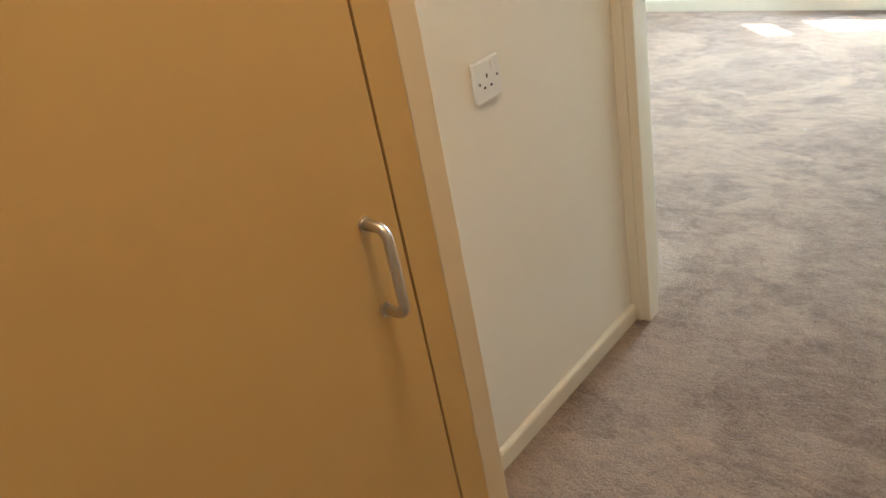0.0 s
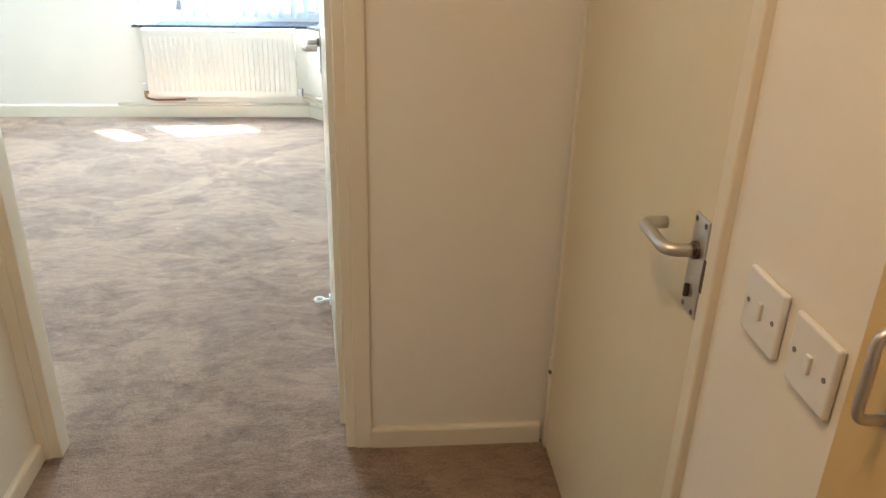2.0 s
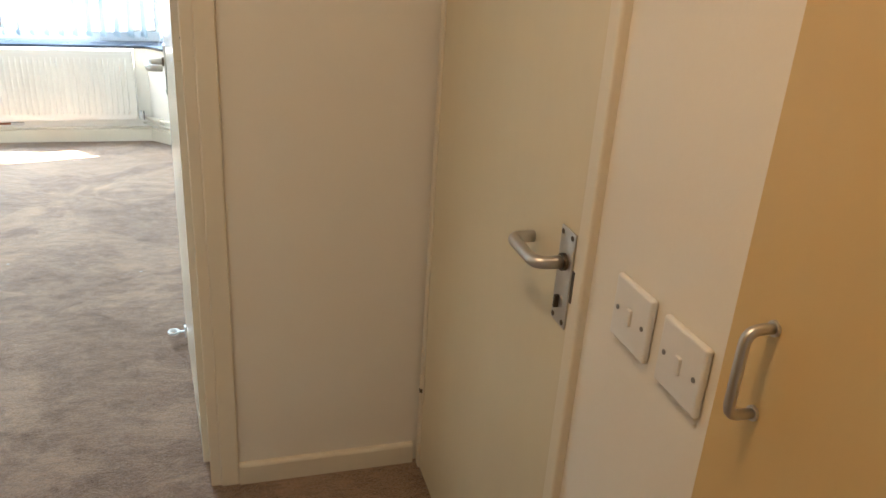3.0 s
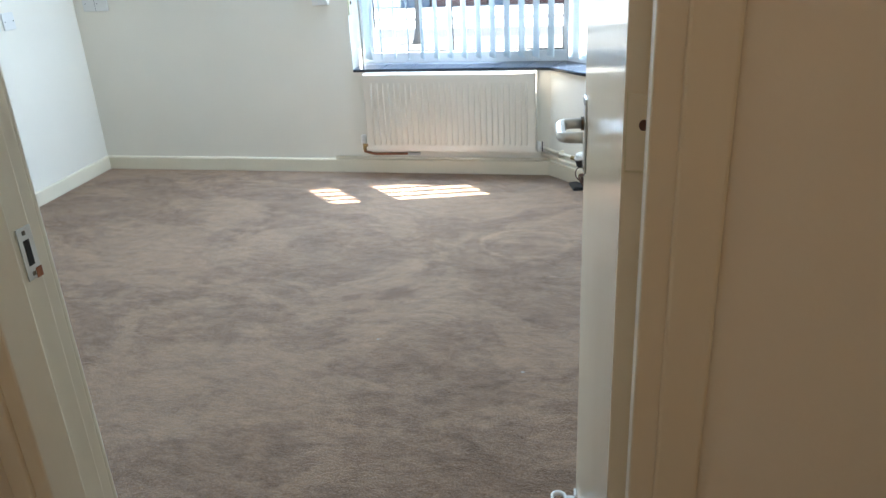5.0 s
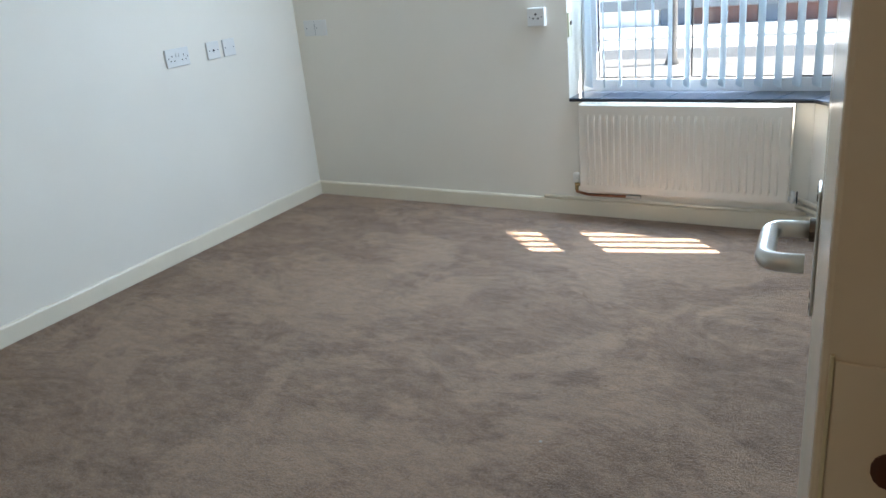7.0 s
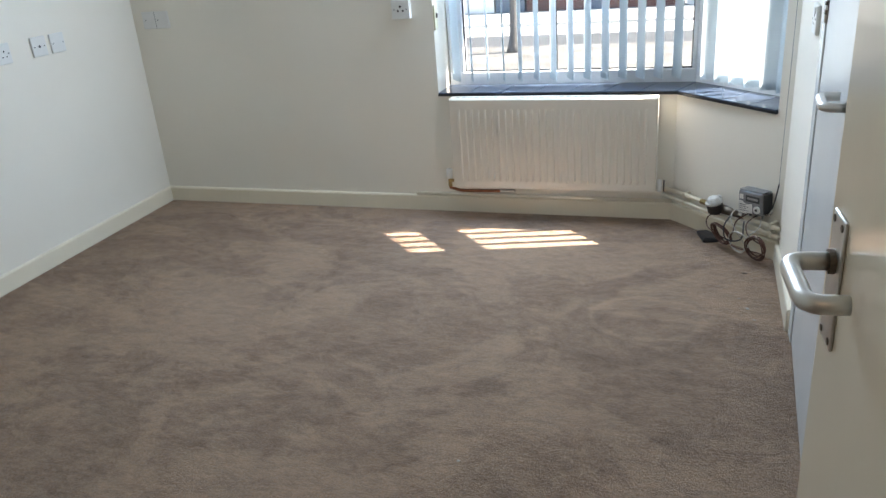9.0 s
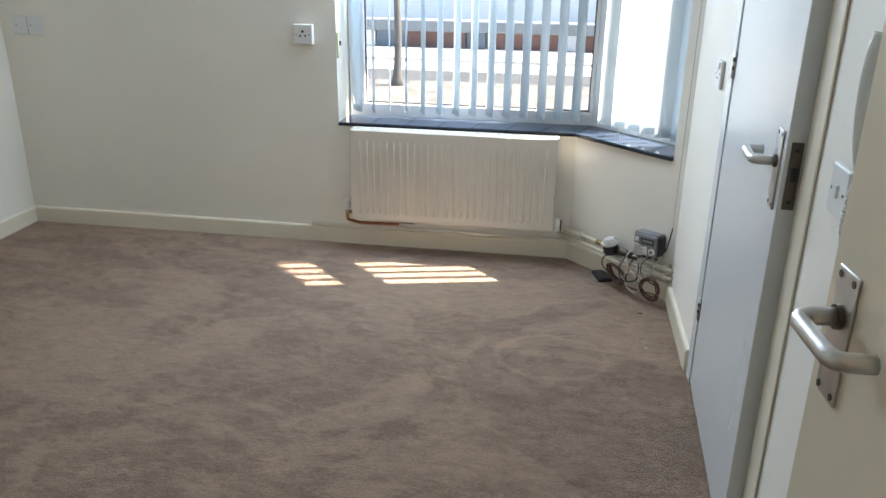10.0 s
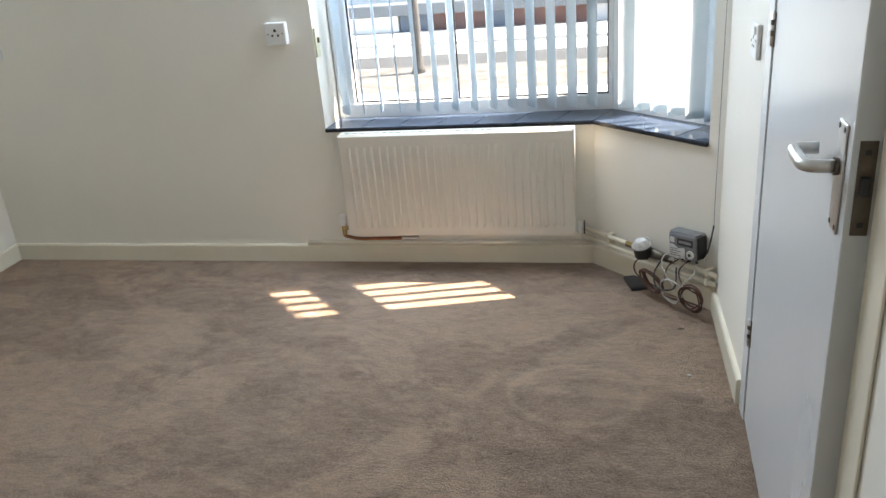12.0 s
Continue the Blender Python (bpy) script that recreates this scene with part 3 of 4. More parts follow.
def cupboard(name, m, wide, far, label, handle_x, handle_z, stile=0.068, post=0.062, handle_long=0.15, depth=0.17):
    """Built-in cupboard front. Local: x along the front, face at y = 0, body behind it."""
    c = thing(name, m, label, "cupboard")
    part("leaf", box(-wide, -0.0012, 0.0, 0.020, 0.05, far, 0.0015), CUPBOARD_PAINT, c)
    part("stile", box(0.002, stile, 0.0000, 0.030, 0.0006, far, 0.0008), CUPBOARD_PAINT, c)
    part("post", box(stile + 0.0002, stile + post, -0.001, depth, 0.0006, far, 0.0015, 2), WOOD_PAINT, c)
    part("plinth", box(-wide, -0.003, 0.006, 0.030, 0.0006, 0.046, 0.002), CUPBOARD_PAINT, c)
    # black sheet, paints the shade seen through the gap beside the leaf
    part("back_panel", box(-wide, stile, 0.045, 0.055, 0.0006, far, 0.0), HOLE_SHADE, c)
    bow_handle(c, pose(handle_x, 0, handle_z), handle_long)
    return c


cupboard("hall_cupboard", pose(CUP_X, CUP_Y, 0, 0, 0, 90), 0.75, 2.395, "buff painted built-in hall cupboard with bow handle", CUP_HX, CUP_HZ, CUP_STILE, CUP_POST, CUP_HL, depth=abs(XHL - CUP_X) - 0.002)
c = thing("hall_cupboard", pose(XHR, 0.612, 0, 0, 0, -90), "buff painted built-in cupboard beside the light switches", "cupboard")
part("leaf", box(0.0, 0.80, -0.018, -0.0005, 0.004, 2.395, 0.002), CUPBOARD_PAINT, c)
bow_handle(c, pose(0.058, -0.018, 0.992), 0.090)

# unseen lamp body, added to go with the hall fill light
lampset = thing("added_ceiling_lamp", pose(-0.36, 0.50, 2.30), "unseen round opal ceiling lamp, added above the hall fill light", "lamp")
part("base", disc(0.16, 0.06, 0.0995, 32, 0.004), WHITE_PLASTIC, lampset)
part("rim", disc(0.15, 0.012, 0.06, 32, 0.004), LAMP_GLASS, lampset)


# ---- plates on the walls ----
def wall_plate(name, m, label, category, wide=0.086, high=0.086, proud=0.009, pattern="blank", group=""):
    """An electrical plate. Local: x across, z up from its middle, stands out towards -y."""
    p = thing(name, m, label, category, group)
    face = -proud
    part("plate", box(-wide / 2, wide / 2, face, -0.0004, -high / 2, high / 2, min(0.004, proud * 0.4), 3), WHITE_PLASTIC, p)

    def hole(x, z, w, h, mat=HOLE_SHADE, out=0.0006, name="pin_hole"):
        part(name, box(x - w / 2, x + w / 2, face - out, face + 0.001, z - h / 2, z + h / 2), mat, p)

    def screw(x, z):
        d = disc(0.0032, -0.0008, 0.0008, 12)
        for v in d.verts:
            v.co = Vector((x + v.co.x, face - 0.0003 + v.co.z, z + v.co.y))
        part("screw", d, GREY_PLASTIC, p)

    def pins(x, z=-0.004):
        hole(x, z + 0.013, 0.0045, 0.0085)
        hole(x - 0.011, z - 0.009, 0.0065, 0.0045)
        hole(x + 0.011, z - 0.009, 0.0065, 0.0045)

    def rocker(x, z, w=0.011, h=0.019):
        part("rocker", box(x - w / 2, x + w / 2, face - 0.004, face + 0.001, z - h / 2, z + h / 2, 0.0015), WHITE_PLASTIC, p)

    if pattern == "single_socket":
        pins(-0.004)
        rocker(0.018, 0.026)
        screw(-0.030, -0.002)
        screw(0.030, 0.002)
    elif pattern == "double_socket":
        pins(-0.036), pins(0.036)
        rocker(-0.009, 0.012), rocker(0.009, 0.012)
        screw(-0.060, 0.0), screw(0.060, 0.0)
    elif pattern == "switch":
        rocker(0.0, 0.0, 0.010, 0.022)
        screw(-0.030, 0.0), screw(0.030, 0.0)
    elif pattern == "aerial":
        d = disc(0.006, -0.001, 0.001, 14)
        for v in d.verts:
            v.co = Vector((v.co.x, face - 0.0005 + v.co.z, v.co.y))
        part("outlet", d, HOLE_SHADE, p)
        screw(-0.028, 0.0), screw(0.028, 0.0)
    elif pattern == "round_pins":
        for x, z, r in ((0.0, 0.013, 0.0058), (-0.012, -0.006, 0.0048), (0.012, -0.006, 0.0048)):
            d = disc(r, -0.001, 0.001, 14)
            for v in d.verts:
                v.co = Vector((x + v.co.x, face - 0.0005 + v.co.z, z + v.co.y))
            part("pin_hole", d, HOLE_SHADE, p)
        screw(-0.030, 0.0), screw(0.030, 0.0)
    elif pattern == "double_blank":
        part("seam", box(-0.001, 0.001, face - 0.0006, face + 0.001, -high / 2 + 0.003, high / 2 - 0.003), GREY_PLASTIC, p)
        screw(-0.060, 0.0), screw(0.016, 0.0)
    elif pattern == "blank":
        screw(-0.030, 0.0), screw(0.030, 0.0)
    return p


wall_plate("socket", pose(XHL, 1.220, 0.933, 0, 0, 90), "white single switched socket on the hall wall", "socket", proud=0.012, pattern="single_socket")


def west_x(y):
    return XL0 + 0.012 + (XL1 - XL0 - 0.012) * (y - YB) / (YW - YB)


for y, pattern, wide, label in ((4.270, "double_socket", 0.146, "white double socket on the plain wall"), (4.508, "aerial", 0.086, "white aerial outlet plate beside the double socket"), (4.622, "blank", 0.086, "white blank plate beside the aerial outlet")):
    wall_plate("socket" if pattern == "double_socket" else "outlet_plate", pose(west_x(y), y, 0.960, 0, 0, 90 + 1.1), label, "socket", wide, pattern=pattern, proud=0.011)
wall_plate("outlet_plate", pose(-3.160, YW, 0.985), "white double blank plate near the corner", "socket", 0.160, pattern="double_blank", proud=0.010)
wall_plate("socket", pose(-1.795, YW, 0.983), "white round-pin socket on a raised box beside the window", "socket", 0.088, pattern="round_pins", proud=0.030)
wall_plate("socket", pose(XR, 4.300, 0.985, 0, 0, -90), "white single socket beside the side door", "socket", 0.088, pattern="single_socket", proud=0.012)
wall_plate("light_switch", pose(XHR, 0.800, 0.962, 0, 0, -90), "white light switch beside the hall door", "light switch", pattern="switch", proud=0.010, group="hall light switches")
wall_plate("light_switch", pose(XHR, 0.688, 0.961, 0, 0, -90), "white light switch beside the cupboard", "light switch", pattern="switch", proud=0.010, group="hall light switches")
wall_plate("light_switch", pose(XR, 3.085, 0.952, 0, 0, -90), "white light switch below the door phone", "light switch", pattern="switch", proud=0.012)


# ---- door phone ----
def door_phone(m):
    """Wall handset. Local: x along the wall, y out of the wall is negative, z up."""
    p = thing("door_phone", m, "white plastic door entry handset with coiled cord", "intercom")
    part("base", box(-0.020, 0.055, -0.014, -0.0005, -0.098, 0.105, 0.004, 3), WHITE_PLASTIC, p)
    line = smooth_path([(0.0, -0.026, -0.098), (0.0, -0.034, -0.070), (0.0, -0.043, 0.0), (0.0, -0.043, 0.066), (0.0, -0.036, 0.100)], 6)
    hand = part("handset", tube(line, [0.011, 0.0125] + [0.0108] * (len(line) - 4) + [0.0130, 0.0120], 14), WHITE_PLASTIC, p, "curved white handset", True)
    part("earpiece", box(-0.013, 0.018, -0.034, -0.012, 0.070, 0.104, 0.006, 3), WHITE_PLASTIC, hand)
    part("mouthpiece", box(-0.013, 0.018, -0.030, -0.012, -0.104, -0.074, 0.006, 3), WHITE_PLASTIC, hand)
    guide = smooth_path([(-0.002, -0.026, -0.100), (-0.014, -0.028, -0.135), (-0.026, -0.028, -0.180), (-0.024, -0.024, -0.220), (-0.004, -0.020, -0.240), (0.026, -0.016, -0.205), (0.030, -0.014, -0.110)], 40)
    coil = []
    for i, q in enumerate(guide):
        a = i * 1.15
        coil.append(q + Vector((math.cos(a) * 0.0052, math.sin(a) * 0.0052, 0)))
    part("cord", tube(coil, 0.0021, 5), WHITE_PLASTIC, p, "white coiled cord", True)
    return p


door_phone(pose(XR, 2.960, 1.118, 0, 0, -90))


# ---- window ----
def bay_window():
    w = thing("window_1", pose(0, 0, 0), "white plastic bay window with dark rubber glazing seals", "window", kind="structure")
    y0, y1 = YW + 0.185, YW + 0.245
    d0, d1 = 0.185, 0.245
    cx0 = CX + d0 * TAN
    low, bar, high = SILL - 0.0132, 0.075, HEAD - 0.002
    split = -1.125
    slim = 0.018

    def frame_bars(x0, x1, place, joints, left, right):
        bars = [(x0, x1, low, low + bar), (x0, x1, high - bar, high), (x0, x0 + left, low + bar, high - bar), (x1 - right, x1, low + bar, high - bar)] + joints
        for a, b, c, d in bars:
            ob = part("window_frame", box(a, b, 0, 0.06, c, d, 0.004), UPVC, w)
            ob.matrix_basis = place

    main = pose(0, y0, 0)
    frame_bars(WIN_L + 0.004, cx0 - 0.005, main, [], bar, slim)
    splay = BAY @ pose(0, d0, 0)
    s0, s1 = d0 * TAN + 0.005, jamb_s - 0.003
    frame_bars(s0, s1, splay, [(s0 + slim, s1 - bar, 1.486, 1.633)], slim, bar)
    part("corner_post", prism([(cx0 - 0.005, y0 - 0.004), (cx0, y0 - 0.008), bay_point(s0, d0 - 0.004), bay_point(s0, d1), (cx0 + 0.02, y1 + 0.01), (cx0 - 0.005, y1)], low, high, 0.002), UPVC, w)
    # two panes of the main light, the splayed light and its top light
    for place, x0, x1, z0, z1 in ((main, WIN_L + 0.004 + bar, split - 0.004, low + bar, high - bar), (main, split + 0.004, cx0 - 0.005 - slim, low + bar, high - bar),
                                  (splay, s0 + slim, s1 - bar, low + bar, 1.486), (splay, s0 + slim, s1 - bar, 1.633, high - bar)):
        pane = part("pane", box(x0 + 0.003, x1 - 0.003, 0.024, 0.028, z0 + 0.003, z1 - 0.003), GLASS, w, "clear glass pane")
        pane.matrix_basis = place
        pane.visible_shadow = False
        for a, b, c, d in ((x0, x1, z0, z0 + 0.005), (x0, x0 + 0.005, z0 + 0.005, z1 - 0.005), (x1 - 0.005, x1, z0 + 0.005, z1 - 0.005), (x0, x1, z1 - 0.005, z1)):
            part("gasket", box(a, b, 0.020, 0.032, c, d), GASKET, pane)
    return w


bay_window()

# tiled sill, main length and splayed length
over = 0.012
for name, outline, label in (("window_sill_main", [(WIN_L + 0.001, YW - over), (CX - over * TAN, YW - over), (CX + 0.184 * TAN, YW + 0.184), (WIN_L + 0.001, YW + 0.184)], "glossy blue-black tiled window sill"),
                             ("window_sill_splay", [(CX - over * TAN + 0.001, YW - over - 0.0004), bay_point(jamb_s - 0.001, -over), bay_point(jamb_s - 0.001, 0.184), (CX + 0.184 * TAN + 0.001, YW + 0.184)], "glossy blue-black tiled sill of the splayed light")):
    s = thing(name, pose(0, 0, 0), label, "window sill", kind="structure")
    part("tile_bed", prism(outline, SILL - 0.013, SILL - 0.001, 0.002), SILL_EDGE, s, "black bullnose tile edge")
    a, b, c, d = [Vector((*p, 0)) for p in outline]
    count = 7 if "main" in name else 4
    for i in range(count):
        f0, f1 = i / count, (i + 1) / count
        quad = [a.lerp(b, f0), a.lerp(b, f1), d.lerp(c, f1), d.lerp(c, f0)]
        mid = sum(quad, Vector()) / 4
        quad = [mid + (q - mid) * 0.982 for q in quad]
        part("tile", prism([(q.x, q.y) for q in quad], SILL - 0.001, SILL + 0.003, 0.001), SILL_TILE, s)

part_catch = thing("cord_cleat", pose(WIN_L, 5.215, 0.88), "yellowed plastic cleat on the window reveal", "cleat")
part("body", box(0.0004, 0.009, -0.020, 0.020, 0.0, 0.112, 0.002), CREAM_PLASTIC, part_catch)
part("knob", box(0.009, 0.016, -0.006, 0.006, 0.055, 0.075, 0.002), BRONZE, part_catch)


# ---- vertical blinds ----
def slat_mesh(z0, z1, wide=0.089):
    bm = bmesh.new()
    n = 6
    rows = []
    for z in (z0, z0 + 0.030, (z0 + z1) / 2, z1):
        rows.append([bm.verts.new((wide * (k / n - 0.5), 0.006 * (1 - (2 * k / n - 1) ** 2), z)) for k in range(n + 1)])
    for a, b in zip(rows, rows[1:]):
        for k in range(n):
            bm.faces.new((a[k], a[k + 1], b[k + 1], b[k]))
    bmesh.ops.solidify(bm, geom=bm.faces[:], thickness=0.0007)
    mesh = bpy.data.meshes.new("slat")
    bm.to_mesh(mesh)
    bm.free()
    mesh.materials.append(BLIND)
    for poly in mesh.polygons:
        poly.use_smooth = True
    return mesh


def vertical_blind(m, start, count, step, turns, label, z0=0.628, z1=2.06, depth=0.105):
    b = thing("vertical_blind", m, label, "blind")
    part("headrail", box(start - 0.05, start + step * (count - 1) + 0.05, depth - 0.020, depth + 0.020, z1 + 0.010, z1 + 0.045, 0.003), UPVC, b)
    mesh = slat_mesh(z0, z1)
    feet = []
    for i in range(count):
        s = new("slat", mesh)
        s.parent = b
        turn = turns(i)
        s.matrix_basis = pose(start + i * step, depth, 0.0, 0, 0, turn)
        feet.append((start + i * step, turn))
        part("hanger", box(-0.008, 0.008, -0.002, 0.002, z1 - 0.004, z1 + 0.012), UPVC, s)
        part("weight", box(-0.040, 0.040, 0.0046, 0.0064, z0 + 0.001, z0 + 0.030), BLIND, s)
    for side in (-1, 1):
        for (xa, ta), (xb, tb) in zip(feet, feet[1:]):
            pa = Vector((xa + side * 0.043 * math.cos(radians(ta)), depth + side * 0.043 * math.sin(radians(ta)), z0 + 0.020))
            pb = Vector((xb + side * 0.043 * math.cos(radians(tb)), depth + side * 0.043 * math.sin(radians(tb)), z0 + 0.020))
            line = [pa.lerp(pb, k / 6) - Vector((0, 0, 0.013 * (1 - (2 * k / 6 - 1) ** 2))) for k in range(7)]
            part("chain", tube(line, 0.0007, 4), UPVC, b)
    return b


MAIN_TURNS = [132, 110, 100, 107, 114, 117, 119, 118, 119, 119, 119, 118, 118, 117]
vertical_blind(pose(0, YW, 0), -1.585, 14, 0.0782, lambda i: MAIN_TURNS[i], "white fabric vertical blind, slats turned open")
vertical_blind(BAY, 0.075, 6, 0.080, lambda i: 42.4 + 0.8 * (i % 3), "white fabric vertical blind over the splayed light, nearly closed", depth=0.115)


# ---- radiator ----
def radiator():
    r = thing("radiator", pose(-1.566, YW, 0), "white steel panel radiator with vertical flutes", "radiator")
    wide, z0, z1 = 0.928, 0.158, 0.580
    back, front = -0.030, -0.100
    # fluted front panel
    bm = bmesh.new()
    n, pitch = 28, (wide - 0.05) / 28
    xs = [(0.0, 0.0), (0.020, 0.0)]
    for i in range(n):
        x = 0.025 + i * pitch
        xs += [(x + pitch * 0.22, 0.0), (x + pitch * 0.36, -0.0065), (x + pitch * 0.54, -0.0065), (x + pitch * 0.68, 0.0)]
    xs += [(wide - 0.020, 0.0), (wide, 0.0)]
    levels = [(z0, 0.0), (z0 + 0.012, 0.0), (z0 + 0.030, 0.0), (z0 + 0.046, 1.0), (z1 - 0.074, 1.0), (z1 - 0.044, 0.0), (z1 - 0.004, 0.0)]
    rows = [[bm.verts.new((x, front + dy * k, z)) for x, dy in xs] for z, k in levels]
    rows.append([bm.verts.new((x, front + 0.004, z1)) for x, dy in xs])
    rows.append([bm.verts.new((x, front + 0.012, z1)) for x, dy in xs])
    rows.insert(0, [bm.verts.new((x, front + 0.012, z0)) for x, dy in xs])
    for a, b in zip(rows, rows[1:]):
        for k in range(len(xs) - 1):
            bm.faces.new((a[k], a[k + 1], b[k + 1], b[k]))
    part("front_panel", bm, RADIATOR_ENAMEL, r)
    part("back_panel", box(0.002, wide - 0.002, back - 0.008, back, z0, z1 - 0.006, 0.003), RADIATOR_ENAMEL, r)
    for x0, x1 in ((-0.006, 0.0), (wide, wide + 0.006)):
        part("side_panel", box(x0, x1, front + 0.002, back, z0 + 0.002, z1 + 0.001, 0.002), RADIATOR_ENAMEL, r)
    grille = part("top_grille", box(-0.004, wide + 0.004, front + 0.013, back - 0.002, z1 - 0.006, z1 + 0.002, 0.001), RADIATOR_ENAMEL, r)
    for i in range(30):
        x = 0.02 + i * 0.0303
        part("slot", box(x, x + 0.022, front + 0.032, front + 0.038, z1 + 0.0015, z1 + 0.0026), HOLE_SHADE, grille)
    for x in (0.12, wide - 0.12):
        part("bracket", box(x - 0.015, x + 0.015, back, -0.0006, z0 + 0.08, z1 - 0.08, 0.002), RADIATOR_ENAMEL, r)
    # valve with white head at the left, lockshield at the right
    valve = part("thermostat_valve", tube([(-0.036, -0.066, 0.190), (-0.036, -0.066, 0.196), (-0.036, -0.066, 0.232), (-0.036, -0.066, 0.238)], [0.013, 0.0165, 0.0155, 0.011], 18), WHITE_PLASTIC, r, "white thermostatic valve head", True)
    part("valve_body", tube([(-0.036, -0.066, 0.150), (-0.036, -0.066, 0.192)], 0.0095, 12), BRASS, valve)
    part("union", tube([(-0.036, -0.066, 0.178), (0.006, -0.066, 0.178)], 0.0085, 12), BRASS, valve)
    tail = rounded([(-0.036, -0.066, 0.152), (-0.036, -0.066, 0.142), (0.02, -0.066, 0.128), (0.245, -0.066, 0.132)], 0.02)
    pipe = part("supply_pipe", tube(tail, 0.0072, 10), COPPER, r, "bare copper pipe", True)
    part("coupling", tube([(0.215, -0.066, 0.1315), (0.285, -0.066, 0.1325)], 0.0095, 12), SATIN_STEEL, pipe)
    shield = part("lockshield_valve", tube([(wide + 0.020, -0.066, 0.152), (wide + 0.020, -0.066, 0.160), (wide + 0.020, -0.066, 0.204), (wide + 0.020, -0.066, 0.208)], [0.0085, 0.0115, 0.0105, 0.006], 12), WHITE_PLASTIC, r, "white capped lockshield valve", True)
    part("union", tube([(wide - 0.004, -0.066, 0.172), (wide + 0.034, -0.066, 0.172)], 0.0085, 12), WHITE_GLOSS, shield)
    part("spindle", box(wide + 0.036, wide + 0.042, -0.070, -0.062, 0.150, 0.206, 0.002), BLACK_PLASTIC, shield)
    return r


radiator()

# ---- heating pipes along the bay ----
pipes = thing("heating_pipes", BAY, "cream painted heating pipes along the splayed wall", "pipe")
for z, d, start in ((0.148, -0.030, -0.035), (0.114, -0.030, -0.035)):
    part("pipe", tube([(start, d, z + 0.003), (BAY_LONG + 0.022, d, z - 0.004)], 0.0095, 12), WOOD_PAINT, pipes, smooth=True)
    for s in (0.10, 0.575):
        part("pipe_clip", box(s, s + 0.012, d - 0.011, -0.0006, z - 0.014, z + 0.013, 0.002), WOOD_PAINT, pipes)
part("union_nut", tube([(0.205, -0.030, 0.148), (0.235, -0.030, 0.148)], 0.0125, 6), BRASS, pipes)
part("union_nut", tube([(0.405, -0.030, 0.146), (0.440, -0.030, 0.146)], 0.0135, 6), BRONZE, pipes)
low_pipe = thing("heating_pipe", pose(-1.80, YW, 0), "cream painted pipe lying on the skirting under the radiator", "pipe")
part("pipe", tube([(0.0, -0.010, 0.089), (1.236, -0.010, 0.089)], 0.0085, 12), WOOD_PAINT, low_pipe, smooth=True)

# flow meter on the pipe
flow = thing("flow_meter", BAY @ pose(0.312, -0.046, 0.122), "black brass-bodied flow meter with white cap", "meter")
part("body", tube([(-0.045, 0.016, 0.026), (-0.02, 0.010, 0.026), (0.05, 0.012, 0.026), (0.105, 0.016, 0.024)], [0.012, 0.022, 0.018, 0.0125], 14), BRONZE, flow, "dark tarnished brass body", True)
part("drum", disc(0.033, 0.014, 0.056, 24, 0.004), BLACK_PLASTIC, flow).matrix_basis = pose(0, 0, 0, 16, -4, 0)
part("ring", disc(0.0355, 0.056, 0.063, 28, 0.002), SATIN_STEEL, flow, "satin steel clamp ring").matrix_basis = pose(0, 0, 0, 16, -4, 0)
cap = part("cap", disc(0.031, 0.063, 0.082, 9, 0.003, top=0.021), PALE_LABEL, flow, "faceted off-white cap")
cap.matrix_basis = pose(0, 0, 0, 16, -4, 0)
part("hinge_tab", box(-0.010, 0.010, 0.030, 0.037, 0.058, 0.074, 0.002), PALE_LABEL, cap)

# heat meter with display
meter = thing("heat_meter", BAY @ pose(0.492, -0.0004, 0.174, 0, -4, 0), "smoky grey plastic heat meter with display and label", "meter")
part("back_box", box(-0.062, 0.062, -0.030, 0.0, 0.0, 0.098, 0.008, 3), GREY_PLASTIC, meter)
cover = part("cover", box(-0.060, 0.060, -0.058, -0.030, 0.003, 0.096, 0.010, 3), SMOKED_PLASTIC, meter)
screen = part("display", box(-0.020, 0.048, -0.0592, -0.0570, 0.054, 0.080, 0.001), LCD, cover)
part("display_digits", box(-0.012, 0.040, -0.0598, -0.0590, 0.063, 0.072), GREY_PLASTIC, screen)
part("sensor_window", box(-0.050, -0.032, -0.0594, -0.0570, 0.060, 0.080, 0.001), PALE_LABEL, cover)
# label with a wavy upper edge
bm = bmesh.new()
top_edge = [(-0.055 + 0.0075 * k, 0.052 - 0.010 * k / 9 + 0.004 * math.sin(k * 0.9)) for k in range(10)]
lower = [(x, 0.008) for x, z in reversed(top_edge)]
front = [bm.verts.new((x, -0.0595, z)) for x, z in top_edge + lower]
rear = [bm.verts.new((x, -0.0570, z)) for x, z in top_edge + lower]
bm.faces.new(front[::-1])
for i in range(len(front)):
    bm.faces.new((front[i], front[(i + 1) % len(front)], rear[(i + 1) % len(front)], rear[i]))
bmesh.ops.recalc_face_normals(bm, faces=bm.faces[:])
part("label_plate", bm, PALE_LABEL, cover)
for k in range(4):
    part("print_line", box(-0.049, -0.004 - 0.010 * (k % 2), -0.0602, -0.0594, 0.014 + k * 0.008, 0.0165 + k * 0.008), INK, cover)
for name, radius, out, mat in (("button_ring", 0.0150, 0.0600, PALE_LABEL), ("button", 0.0055, 0.0625, BLACK_PLASTIC)):
    knob = disc(radius, -0.003, 0.003, 18)
    for v in knob.verts:
        v.co = Vector((0.037 + v.co.x, -out + v.co.z, 0.028 + v.co.y))
    part(name, knob, mat, cover)
part("rim", box(0.0600, 0.0660, -0.052, -0.006, 0.012, 0.092, 0.002), BLACK_PLASTIC, meter)
